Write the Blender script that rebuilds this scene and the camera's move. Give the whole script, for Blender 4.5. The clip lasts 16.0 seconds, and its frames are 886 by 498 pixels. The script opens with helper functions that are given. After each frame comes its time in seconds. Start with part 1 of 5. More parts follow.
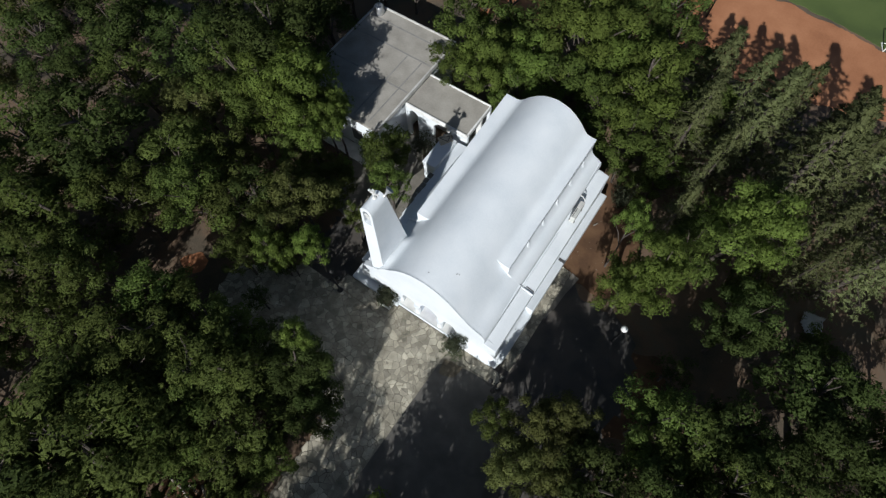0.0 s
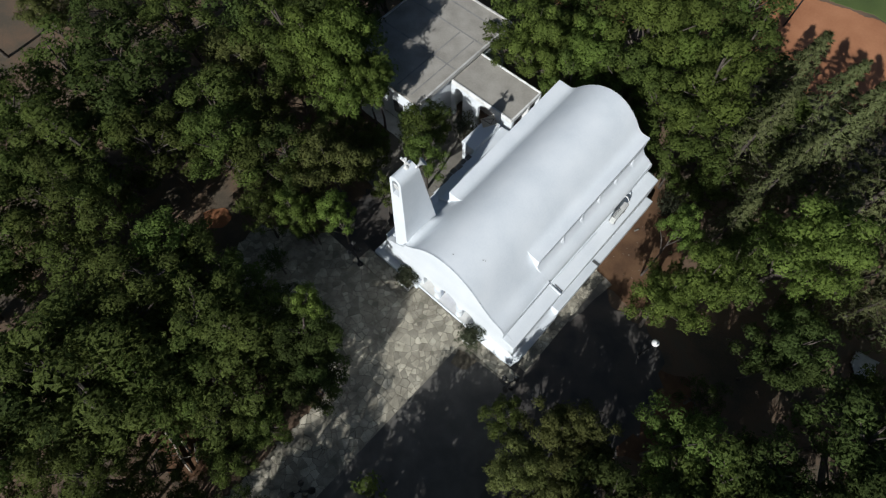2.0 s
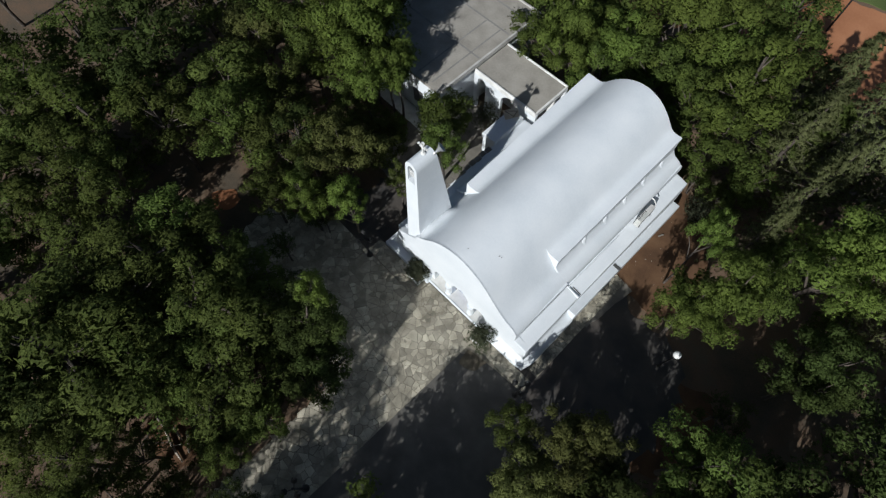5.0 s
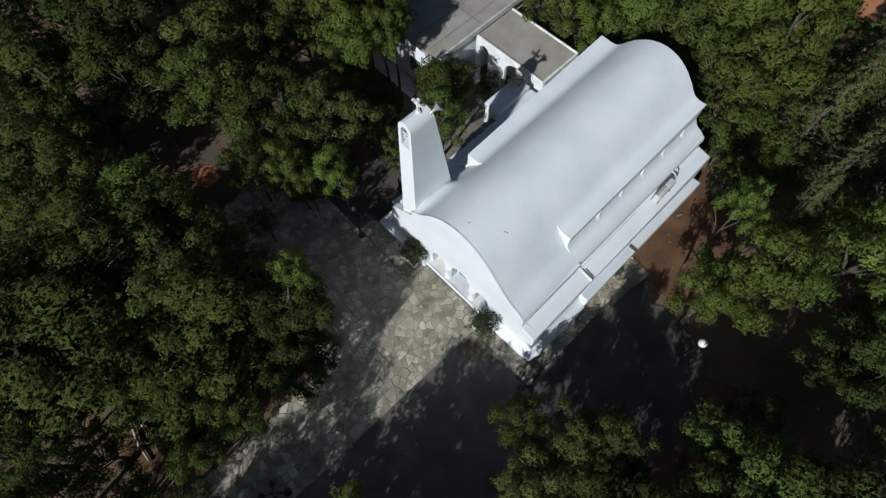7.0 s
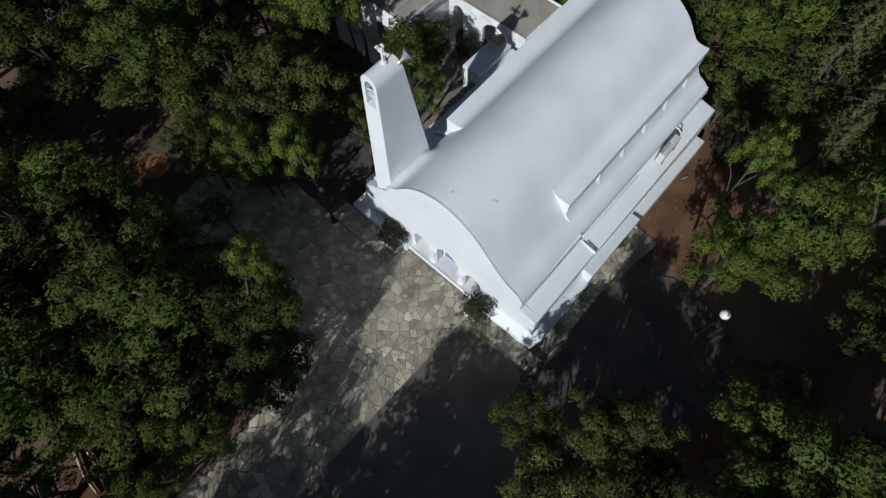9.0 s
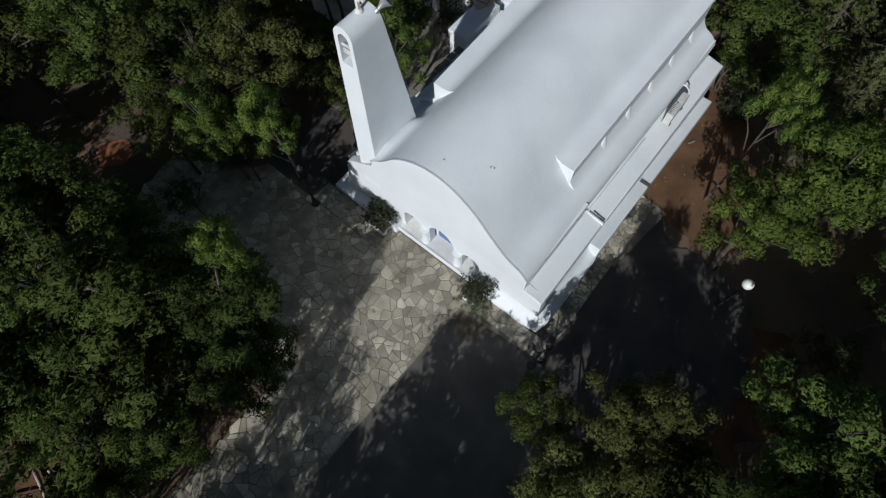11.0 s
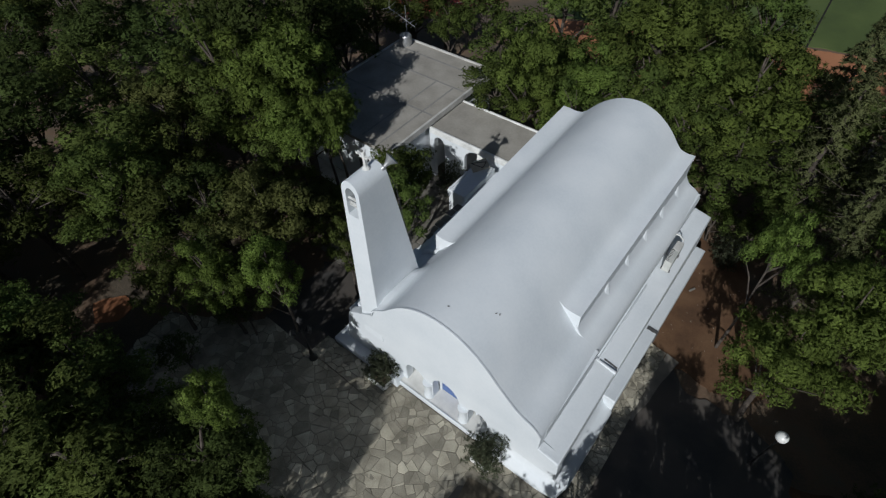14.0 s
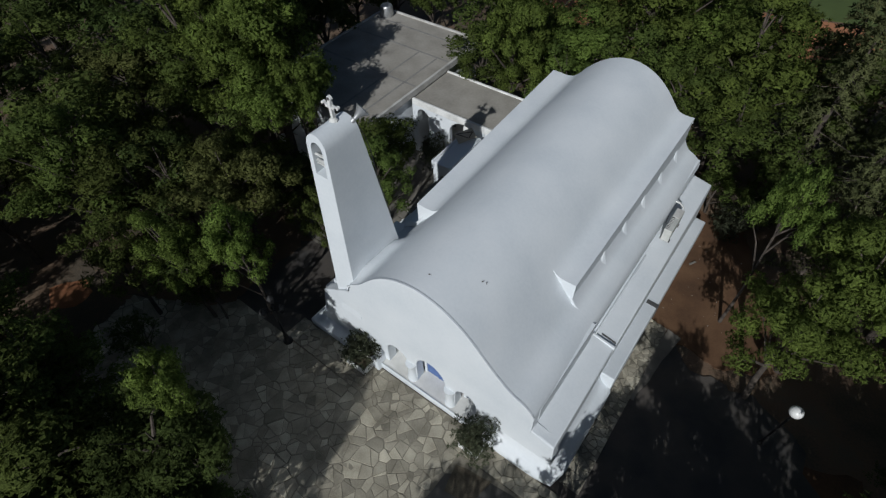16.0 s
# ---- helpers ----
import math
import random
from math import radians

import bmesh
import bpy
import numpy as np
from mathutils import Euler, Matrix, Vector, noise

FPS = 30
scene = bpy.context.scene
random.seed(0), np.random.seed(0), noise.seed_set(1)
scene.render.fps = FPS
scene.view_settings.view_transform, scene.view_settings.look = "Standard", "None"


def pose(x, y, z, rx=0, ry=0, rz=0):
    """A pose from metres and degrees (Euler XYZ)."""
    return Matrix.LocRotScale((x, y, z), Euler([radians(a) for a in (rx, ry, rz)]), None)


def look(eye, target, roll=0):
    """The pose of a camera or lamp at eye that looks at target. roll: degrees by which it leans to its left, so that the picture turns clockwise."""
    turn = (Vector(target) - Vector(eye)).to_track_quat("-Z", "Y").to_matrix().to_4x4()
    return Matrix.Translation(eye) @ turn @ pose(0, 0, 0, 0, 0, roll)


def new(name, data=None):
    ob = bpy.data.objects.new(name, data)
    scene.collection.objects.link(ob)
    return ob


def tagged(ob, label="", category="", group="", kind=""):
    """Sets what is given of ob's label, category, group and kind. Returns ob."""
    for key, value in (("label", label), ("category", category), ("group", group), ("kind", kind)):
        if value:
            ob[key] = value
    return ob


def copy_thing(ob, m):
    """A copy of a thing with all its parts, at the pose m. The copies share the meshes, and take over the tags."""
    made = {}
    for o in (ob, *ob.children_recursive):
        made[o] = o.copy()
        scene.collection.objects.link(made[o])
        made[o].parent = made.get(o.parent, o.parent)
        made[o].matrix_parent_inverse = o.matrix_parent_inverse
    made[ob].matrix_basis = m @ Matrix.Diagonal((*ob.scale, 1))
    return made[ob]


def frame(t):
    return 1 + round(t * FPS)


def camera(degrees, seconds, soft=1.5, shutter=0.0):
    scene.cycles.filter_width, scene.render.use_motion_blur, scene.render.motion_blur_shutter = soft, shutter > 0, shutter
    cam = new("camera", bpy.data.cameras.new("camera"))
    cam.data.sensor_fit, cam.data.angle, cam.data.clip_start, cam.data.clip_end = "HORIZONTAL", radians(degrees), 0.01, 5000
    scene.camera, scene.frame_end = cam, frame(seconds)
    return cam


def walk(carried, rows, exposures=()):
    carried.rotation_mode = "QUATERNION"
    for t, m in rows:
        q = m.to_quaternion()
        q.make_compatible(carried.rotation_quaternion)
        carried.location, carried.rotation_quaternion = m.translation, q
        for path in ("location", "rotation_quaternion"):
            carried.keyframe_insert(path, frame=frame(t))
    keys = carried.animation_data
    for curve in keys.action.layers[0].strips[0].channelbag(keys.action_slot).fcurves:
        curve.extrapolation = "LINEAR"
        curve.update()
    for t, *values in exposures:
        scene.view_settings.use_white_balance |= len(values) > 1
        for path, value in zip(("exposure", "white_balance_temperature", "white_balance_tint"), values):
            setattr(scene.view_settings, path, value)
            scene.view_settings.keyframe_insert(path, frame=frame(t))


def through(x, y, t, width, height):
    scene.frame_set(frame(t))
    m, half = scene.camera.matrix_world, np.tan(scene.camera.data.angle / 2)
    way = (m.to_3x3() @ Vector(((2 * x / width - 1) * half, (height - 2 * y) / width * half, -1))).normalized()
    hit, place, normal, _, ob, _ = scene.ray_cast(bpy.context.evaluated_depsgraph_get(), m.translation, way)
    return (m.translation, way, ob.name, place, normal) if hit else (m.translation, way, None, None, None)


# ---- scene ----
cam = camera(81.2, 16.0, soft=1.3)
PATH = [
    (0, (6.984, -7.762, 34.297), (6.503, -7.089, 32.476), -1.4),
    (0.5, (6.977, -7.674, 33.835), (6.471, -7.028, 32.011), -0.9),
    (1, (6.91, -7.448, 33.06), (6.382, -6.833, 31.232), -1.0),
    (1.5, (6.991, -7.535, 32.58), (6.449, -6.928, 30.753), -1.3),
    (2, (7.114, -7.754, 32.357), (6.551, -7.158, 30.532), -1.4),
    (2.5, (7.233, -7.886, 32.236), (6.655, -7.3, 30.413), -1.4),
    (3, (7.178, -7.872, 32.163), (6.593, -7.293, 30.34), -1.3),
    (3.5, (7.058, -7.77, 31.978), (6.464, -7.201, 30.155), -1.1),
    (6, (6.802, -7.678, 29.71), (6.206, -7.11, 27.888), -1.0),
    (6.5, (6.86, -7.653, 28.986), (6.265, -7.084, 27.164), -1.1),
    (7, (6.774, -7.464, 27.687), (6.178, -6.903, 25.862), -1.4),
    (7.5, (6.603, -7.308, 26.249), (6.007, -6.753, 24.423), -1.8),
    (8, (6.404, -7.089, 25.049), (5.817, -6.531, 23.221), -2.3),
    (8.5, (6.499, -6.963, 24.601), (5.929, -6.386, 22.773), -2.5),
    (9, (6.581, -6.93, 24.364), (6.02, -6.348, 22.535), -2.5),
    (11.5, (6.235, -6.746, 21.718), (5.719, -6.163, 19.876), -3.3),
    (12, (6.166, -6.892, 21.552), (5.654, -6.306, 19.71), -3.1),
    (12.5, (6.011, -6.943, 21.46), (5.5, -6.347, 19.621), -2.8),
    (12.6, (6.001, -6.931, 21.449), (5.427, -6.251, 19.658), -2.5),
    (12.7, (6.025, -6.931, 21.46), (5.375, -6.161, 19.733), -2.9),
    (13, (6.114, -6.998, 21.521), (5.282, -6.003, 19.999), -2.2),
    (13.5, (6.091, -7.036, 21.498), (5.259, -6.04, 19.977), -2.3),
    (14, (6.126, -6.988, 21.452), (5.296, -5.988, 19.931), -2.3),
    (14.5, (6.152, -6.809, 21.037), (5.327, -5.806, 19.517), -2.3),
    (15, (6.101, -6.521, 20.13), (5.285, -5.52, 18.604), -2.5),
    (15.5, (6.16, -6.404, 19.624), (5.354, -5.398, 18.095), -2.5),
    (16, (6.224, -6.528, 19.425), (5.42, -5.52, 17.896), -2.5),
]
walk(cam, [(t, look(eye, target, roll)) for t, eye, target, roll in PATH],
     [(0, 0.41, 6080, 8), (3.5, 0.32, 6080, 8), (7, 0.16, 6000, 8), (8, 0.05, 6000, 8), (9, 0.0, 6000, 8), (12.5, -0.1, 6000, 8), (12.9, -0.19, 6000, 8), (14, -0.21, 5990, 8), (16, -0.31, 5980, 8)])

# ---- world, sun ----
SUN = Vector((0.193, -0.815, 0.547)).normalized()
world = bpy.data.worlds.new("sky")
scene.world = world
world.use_nodes = True
wn = world.node_tree
sky = wn.nodes.new("ShaderNodeTexSky")
sky.sky_type = "NISHITA"
sky.sun_disc = False
sky.sun_elevation = math.asin(SUN.z)
sky.sun_rotation = math.atan2(SUN.x, SUN.y)
wn.nodes["Background"].inputs["Strength"].default_value = 0.034
wn.links.new(sky.outputs["Color"], wn.nodes["Background"].inputs["Color"])
sun = new("sun", bpy.data.lights.new("sun", "SUN"))
sun.data.energy = 4.2
sun.data.angle = radians(0.53)
sun.data.color = (1.0, 0.965, 0.91)
sun.matrix_world = look(SUN * 80, (0, 0, 0))


# ---- materials ----
def material(name, base, rough=0.7, metal=0.0):
    m = bpy.data.materials.new(name)
    m.use_nodes = True
    b = m.node_tree.nodes["Principled BSDF"]
    b.inputs["Base Color"].default_value = (*base, 1)
    b.inputs["Roughness"].default_value = rough
    b.inputs["Metallic"].default_value = metal
    return m


def mixed(name, colors, scale=2.0, fine=30.0, rough=0.8, bump=0.2, dist=0.02, rand=0.0, detail=6.0, island=False, spread=0.5, metal=0.0, pale=False):
    """Two-scale noise between the colours, with a bump; rand: brightness varied from object to object or piece to piece."""
    m = material(name, colors[0], rough, metal)
    nt = m.node_tree
    N, L, b = nt.nodes.new, nt.links.new, nt.nodes["Principled BSDF"]
    geo = N("ShaderNodeNewGeometry")
    big, small = N("ShaderNodeTexNoise"), N("ShaderNodeTexNoise")
    big.inputs["Scale"].default_value, big.inputs["Detail"].default_value = scale, detail
    small.inputs["Scale"].default_value, small.inputs["Detail"].default_value = fine, 4
    for n in (big, small):
        L(geo.outputs["Position"], n.inputs["Vector"])
    add = N("ShaderNodeMath")
    add.operation = "MULTIPLY_ADD"
    L(small.outputs["Fac"], add.inputs[0])
    add.inputs[1].default_value = 0.35
    sub = N("ShaderNodeMath")
    sub.operation = "SUBTRACT"
    L(big.outputs["Fac"], sub.inputs[0])
    sub.inputs[1].default_value = 0.175
    L(sub.outputs[0], add.inputs[2])
    ramp = N("ShaderNodeValToRGB")
    e = ramp.color_ramp.elements
    lo, hi = 0.5 - spread / 2, 0.5 + spread / 2
    e[0].position, e[0].color = lo, (*colors[0], 1)
    e[1].position, e[1].color = hi, (*colors[-1], 1)
    for i, c in enumerate(colors[1:-1], 1):
        x = e.new(lo + (hi - lo) * i / (len(colors) - 1))
        x.color = (*c, 1)
    L(add.outputs[0], ramp.inputs["Fac"])
    out = ramp.outputs["Color"]
    if rand:
        src = geo.outputs["Random Per Island"] if island else N("ShaderNodeObjectInfo").outputs["Random"]
        mr = N("ShaderNodeMapRange")
        mr.inputs["To Min"].default_value, mr.inputs["To Max"].default_value = 1 - rand, 1 + rand
        L(src, mr.inputs["Value"])
        hsv = N("ShaderNodeHueSaturation")
        if pale:
            curve = N("ShaderNodeValToRGB")
            ce = curve.color_ramp.elements
            ce[0].position, ce[0].color = 0.0, (0.36, 0.36, 0.36, 1)
            ce[1].position, ce[1].color = 1.0, (1.0, 1.0, 1.0, 1)
            for at, level in ((0.1, 0.46), (0.5, 0.58), (0.7, 0.7), (0.86, 0.92)):
                ce.new(at).color = (level, level, level, 1)
            L(src, curve.inputs["Fac"])
            L(curve.outputs["Color"], mr.inputs["Value"])
        L(mr.outputs[0], hsv.inputs["Value"])
        L(out, hsv.inputs["Color"])
        out = hsv.outputs["Color"]
    L(out, b.inputs["Base Color"])
    if bump:
        bp = N("ShaderNodeBump")
        bp.inputs["Strength"].default_value, bp.inputs["Distance"].default_value = bump, dist
        L(small.outputs["Fac"], bp.inputs["Height"])
        L(bp.outputs["Normal"], b.inputs["Normal"])
    return m


def leafy(name, dark, light, through=0.5, tint=0.05):
    """Needles and leaves: colour varied from leaf to leaf and tree to tree, with some light passing through."""
    m = material(name, light, 0.85)
    m.node_tree.nodes["Principled BSDF"].inputs["Specular IOR Level"].default_value = 0.12
    nt = m.node_tree
    N, L, b = nt.nodes.new, nt.links.new, nt.nodes["Principled BSDF"]
    geo, info = N("ShaderNodeNewGeometry"), N("ShaderNodeObjectInfo")
    noise_ = N("ShaderNodeTexNoise")
    noise_.inputs["Scale"].default_value, noise_.inputs["Detail"].default_value = 1.3, 3
    L(geo.outputs["Position"], noise_.inputs["Vector"])
    a = N("ShaderNodeMath")
    a.operation = "MULTIPLY_ADD"
    L(geo.outputs["Random Per Island"], a.inputs[0])
    a.inputs[1].default_value = 0.12
    L(noise_.outputs["Fac"], a.inputs[2])
    ramp = N("ShaderNodeValToRGB")
    e = ramp.color_ramp.elements
    e[0].position, e[0].color = 0.3, (*dark, 1)
    e[1].position, e[1].color = 0.8, (*light, 1)
    L(a.outputs[0], ramp.inputs["Fac"])
    hsv = N("ShaderNodeHueSaturation")
    mr = N("ShaderNodeMapRange")
    mr.inputs["To Min"].default_value, mr.inputs["To Max"].default_value = 0.75, 1.25
    L(info.outputs["Random"], mr.inputs["Value"])
    # fine needle grain
    grain = N("ShaderNodeTexNoise")
    grain.inputs["Scale"].default_value, grain.inputs["Detail"].default_value = 17.0, 2
    L(geo.outputs["Position"], grain.inputs["Vector"])
    gm = N("ShaderNodeMapRange")
    gm.inputs["From Min"].default_value, gm.inputs["From Max"].default_value = 0.36, 0.64
    gm.inputs["To Min"].default_value, gm.inputs["To Max"].default_value = 0.62, 1.38
    L(grain.outputs["Fac"], gm.inputs["Value"])
    both = N("ShaderNodeMath")
    both.operation = "MULTIPLY"
    L(gm.outputs[0], both.inputs[0])
    L(mr.outputs[0], both.inputs[1])
    L(both.outputs[0], hsv.inputs["Value"])
    bp = N("ShaderNodeBump")
    bp.inputs["Strength"].default_value, bp.inputs["Distance"].default_value = 0.8, 0.04
    L(grain.outputs["Fac"], bp.inputs["Height"])
    L(bp.outputs["Normal"], b.inputs["Normal"])
    mh = N("ShaderNodeMapRange")
    mh.inputs["To Min"].default_value, mh.inputs["To Max"].default_value = 0.5 - tint / 4, 0.5 + tint / 8
    L(info.outputs["Random"], mh.inputs["Value"])
    L(mh.outputs[0], hsv.inputs["Hue"])
    L(ramp.outputs["Color"], hsv.inputs["Color"])
    L(hsv.outputs["Color"], b.inputs["Base Color"])
    tr = N("ShaderNodeBsdfTranslucent")
    L(hsv.outputs["Color"], tr.inputs["Color"])
    mix = N("ShaderNodeMixShader")
    mix.inputs["Fac"].default_value = through
    L(b.outputs["BSDF"], mix.inputs[1])
    L(tr.outputs["BSDF"], mix.inputs[2])
    L(mix.outputs["Shader"], nt.nodes["Material Output"].inputs["Surface"])
    return m


WHITE = mixed("white_plaster", [(0.575, 0.61, 0.64), (0.635, 0.665, 0.69), (0.68, 0.705, 0.725)], 0.5, 9, 0.75, 0.12, 0.02)
WHITE_OLD = mixed("weathered_white_plaster", [(0.48, 0.48, 0.46), (0.66, 0.66, 0.64), (0.76, 0.76, 0.75)], 1.6, 14, 0.8, 0.2, 0.02)
PORCH = mixed("pale_marble_floor", [(0.56, 0.555, 0.53), (0.66, 0.655, 0.63)], 3, 25, 0.55, 0.05, 0.01)
PARAPET = mixed("weathered_grey_parapet", [(0.30, 0.29, 0.27), (0.42, 0.41, 0.39), (0.52, 0.51, 0.49)], 1.5, 14, 0.85, 0.2, 0.02)
ROOFING = mixed("grey_roof_membrane", [(0.21, 0.195, 0.17), (0.28, 0.262, 0.23), (0.34, 0.32, 0.285)], 0.7, 7, 0.9, 0.15, 0.02)
CASING = mixed("aged_grey_enamel", [(0.36, 0.37, 0.35), (0.46, 0.465, 0.44), (0.53, 0.53, 0.5)], 2.2, 18, 0.6, 0.08, 0.008)
SEAM = mixed("bitumen_seam", [(0.17, 0.165, 0.155), (0.25, 0.24, 0.225)], 2, 20, 0.9, 0.1, 0.01)
STONE = mixed("schist_slab", [(0.135, 0.121, 0.09), (0.24, 0.219, 0.17), (0.36, 0.332, 0.262)], 1.1, 26, 0.8, 0.35, 0.012, rand=0.75, pale=True)
STONE_J = mixed("schist_slab_far", [(0.135, 0.121, 0.09), (0.24, 0.219, 0.17), (0.36, 0.332, 0.262)], 1.1, 26, 0.8, 0.35, 0.012, rand=0.75, pale=True, island=True)
MORTAR = mixed("mortar_bed", [(0.1, 0.089, 0.068), (0.19, 0.172, 0.134), (0.27, 0.247, 0.195)], 1.3, 30, 0.95, 0.3, 0.01)
DRY_EARTH = mixed("dry_bed_earth", [(0.07, 0.058, 0.04), (0.115, 0.095, 0.066), (0.16, 0.135, 0.09)], 3.0, 26, 0.95, 0.5, 0.03)
CONCRETE = mixed("worn_concrete", [(0.12, 0.11, 0.092), (0.20, 0.183, 0.155)], 1.2, 24, 0.9, 0.2, 0.01)
# both greys sit below the lit ground's tone, with tree shade put in
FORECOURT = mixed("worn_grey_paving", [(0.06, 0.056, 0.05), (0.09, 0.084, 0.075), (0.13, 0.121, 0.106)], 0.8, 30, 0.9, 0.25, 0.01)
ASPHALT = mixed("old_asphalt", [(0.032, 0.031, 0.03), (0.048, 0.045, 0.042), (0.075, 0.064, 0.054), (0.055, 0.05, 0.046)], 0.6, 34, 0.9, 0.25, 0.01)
SOIL = mixed("forest_floor", [(0.05, 0.04, 0.028), (0.085, 0.066, 0.044), (0.135, 0.085, 0.052), (0.11, 0.09, 0.06)], 0.35, 12, 0.95, 0.5, 0.05)
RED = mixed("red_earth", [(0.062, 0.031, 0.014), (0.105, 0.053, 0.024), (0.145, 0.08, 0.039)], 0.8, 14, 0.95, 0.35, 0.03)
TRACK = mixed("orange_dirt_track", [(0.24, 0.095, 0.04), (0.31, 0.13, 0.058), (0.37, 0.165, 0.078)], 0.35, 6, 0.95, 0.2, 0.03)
TURF = mixed("playing_field_turf", [(0.042, 0.064, 0.013), (0.06, 0.088, 0.018), (0.08, 0.108, 0.026)], 0.25, 9, 0.9, 0.3, 0.03)
COURT = mixed("red_sports_court", [(0.22, 0.035, 0.025), (0.28, 0.055, 0.035)], 0.5, 8, 0.8, 0.05, 0.01)
BARK = mixed("pine_bark", [(0.03, 0.024, 0.019), (0.06, 0.048, 0.039), (0.11, 0.09, 0.072)], 4, 22, 0.95, 0.6, 0.03)
DEADWOOD = mixed("bleached_wood", [(0.25, 0.21, 0.17), (0.42, 0.37, 0.31)], 5, 30, 0.9, 0.4, 0.02)
TAN = mixed("stand_in_tan", [(0.42, 0.36, 0.26), (0.55, 0.48, 0.36)], 3, 28, 0.85, 0.15, 0.006)
BLUE = mixed("blue_door_paint", [(0.05, 0.10, 0.27), (0.075, 0.14, 0.33)], 4, 40, 0.45, 0.05, 0.004)
GREYBLUE = mixed("faded_blue_paint", [(0.13, 0.17, 0.24), (0.20, 0.24, 0.30)], 4, 40, 0.5, 0.05, 0.004)
IRON = mixed("black_iron", [(0.012, 0.012, 0.013), (0.03, 0.03, 0.03)], 6, 40, 0.5, 0.1, 0.004, metal=0.4)
STEEL = mixed("galvanised_steel", [(0.32, 0.33, 0.34), (0.5, 0.5, 0.5)], 5, 40, 0.45, 0.05, 0.004, metal=0.7)
PLASTIC = mixed("off_white_casing", [(0.60, 0.60, 0.57), (0.72, 0.72, 0.69)], 3, 30, 0.5, 0.03, 0.004)
GRILLE = mixed("dark_grille", [(0.06, 0.06, 0.06), (0.10, 0.10, 0.10)], 8, 60, 0.6, 0.1, 0.004)
OPAL = mixed("opal_lamp_globe", [(0.62, 0.62, 0.60), (0.72, 0.72, 0.70)], 2, 20, 0.3, 0.0)
BRONZE = mixed("bell_bronze", [(0.10, 0.07, 0.03), (0.18, 0.13, 0.06)], 6, 40, 0.4, 0.05, 0.004, metal=0.9)
PINE_G = leafy("pine_needles", (0.066, 0.097, 0.027), (0.141, 0.193, 0.045))
PINE_B = leafy("fresh_pine_needles", (0.095, 0.134, 0.032), (0.172, 0.234, 0.051))
PINE_O = leafy("olive_pine_needles", (0.071, 0.094, 0.026), (0.13, 0.165, 0.042))
# shade of the dim stands is put into this darker green
PINE_D = leafy("dark_pine_needles", (0.043, 0.061, 0.018), (0.083, 0.114, 0.032))
SPRUCE = leafy("grey_green_needles", (0.103, 0.119, 0.053), (0.194, 0.217, 0.091))
DRY = leafy("dry_brown_leaves", (0.15, 0.1, 0.078), (0.23, 0.165, 0.128))
WITHERED = leafy("withered_leaves", (0.095, 0.108, 0.035), (0.15, 0.164, 0.053))
OLIVE_LEAF = leafy("olive_leaves", (0.04, 0.05, 0.03), (0.16, 0.18, 0.11))


# ---- mesh helpers ----
def gz(y):
    """Height of the ground, which falls gently towards the back of the chapel."""
    return -0.1 * max(-24.0, min(18.0, y))


def part(name, data, mat, parent=None, label="", smooth=None):
    """Links a mesh (verts, faces) or a bmesh as one object under its thing."""
    me = bpy.data.meshes.new(name)
    if isinstance(data, bmesh.types.BMesh):
        bmesh.ops.recalc_face_normals(data, faces=data.faces[:])
        data.to_mesh(me)
        data.free()
    else:
        bm = bmesh.new()
        vs = [bm.verts.new(v) for v in data[0]]
        for f in data[1]:
            bm.faces.new([vs[i] for i in f])
        bmesh.ops.recalc_face_normals(bm, faces=bm.faces[:])
        bm.to_mesh(me)
        bm.free()
    if mat:
        me.materials.append(mat)
    if smooth:
        me.polygons.foreach_set("use_smooth", [True] * len(me.polygons))
        me.set_sharp_from_angle(angle=radians(smooth))
    ob = new(name, me)
    if parent:
        ob.parent = parent
    return tagged(ob, label)


def soften(ob, width, segments=3):
    """Rounded plaster edges."""
    mod = ob.modifiers.new("rounded", "BEVEL")
    mod.width, mod.segments, mod.limit_method, mod.angle_limit = width, segments, "ANGLE", radians(40)
    mod.harden_normals = False
    ob.data.polygons.foreach_set("use_smooth", [True] * len(ob.data.polygons))
    ob.data.set_sharp_from_angle(angle=radians(50))
    return ob


def thing(name, label, category, place=(0, 0, 0), group="", kind=""):
    ob = new(name)
    ob.location = place
    return tagged(ob, label, category, group, kind)


def prism(outline, lo, hi, axis="y"):
    """A closed outline, drawn across the axis and stretched along it from lo to hi."""
    n = len(outline)
    put = {"y": lambda a, b, c: (a, c, b), "z": lambda a, b, c: (a, b, c), "x": lambda a, b, c: (c, a, b)}[axis]
    v = [put(a, b, lo) for a, b in outline] + [put(a, b, hi) for a, b in outline]
    f = [tuple(range(n)), tuple(range(2 * n - 1, n - 1, -1))]
    f += [(i, (i + 1) % n, (i + 1) % n + n, i + n) for i in range(n)]
    return v, f


def box(x0, x1, y0, y1, z0, z1):
    return prism([(x0, y0), (x1, y0), (x1, y1), (x0, y1)], z0, z1, "z")


def loft(rings, closed=True, caps=True):
    """Skin over rings of equally many points."""
    n = len(rings[0])
    v = [p for r in rings for p in r]
    f = []
    for k in range(len(rings) - 1):
        for i in range(n if closed else n - 1):
            j = (i + 1) % n
            f.append((k * n + i, k * n + j, (k + 1) * n + j, (k + 1) * n + i))
    if caps and closed:
        f += [tuple(range(n)), tuple(range((len(rings) - 1) * n, len(rings) * n))]
    return v, f


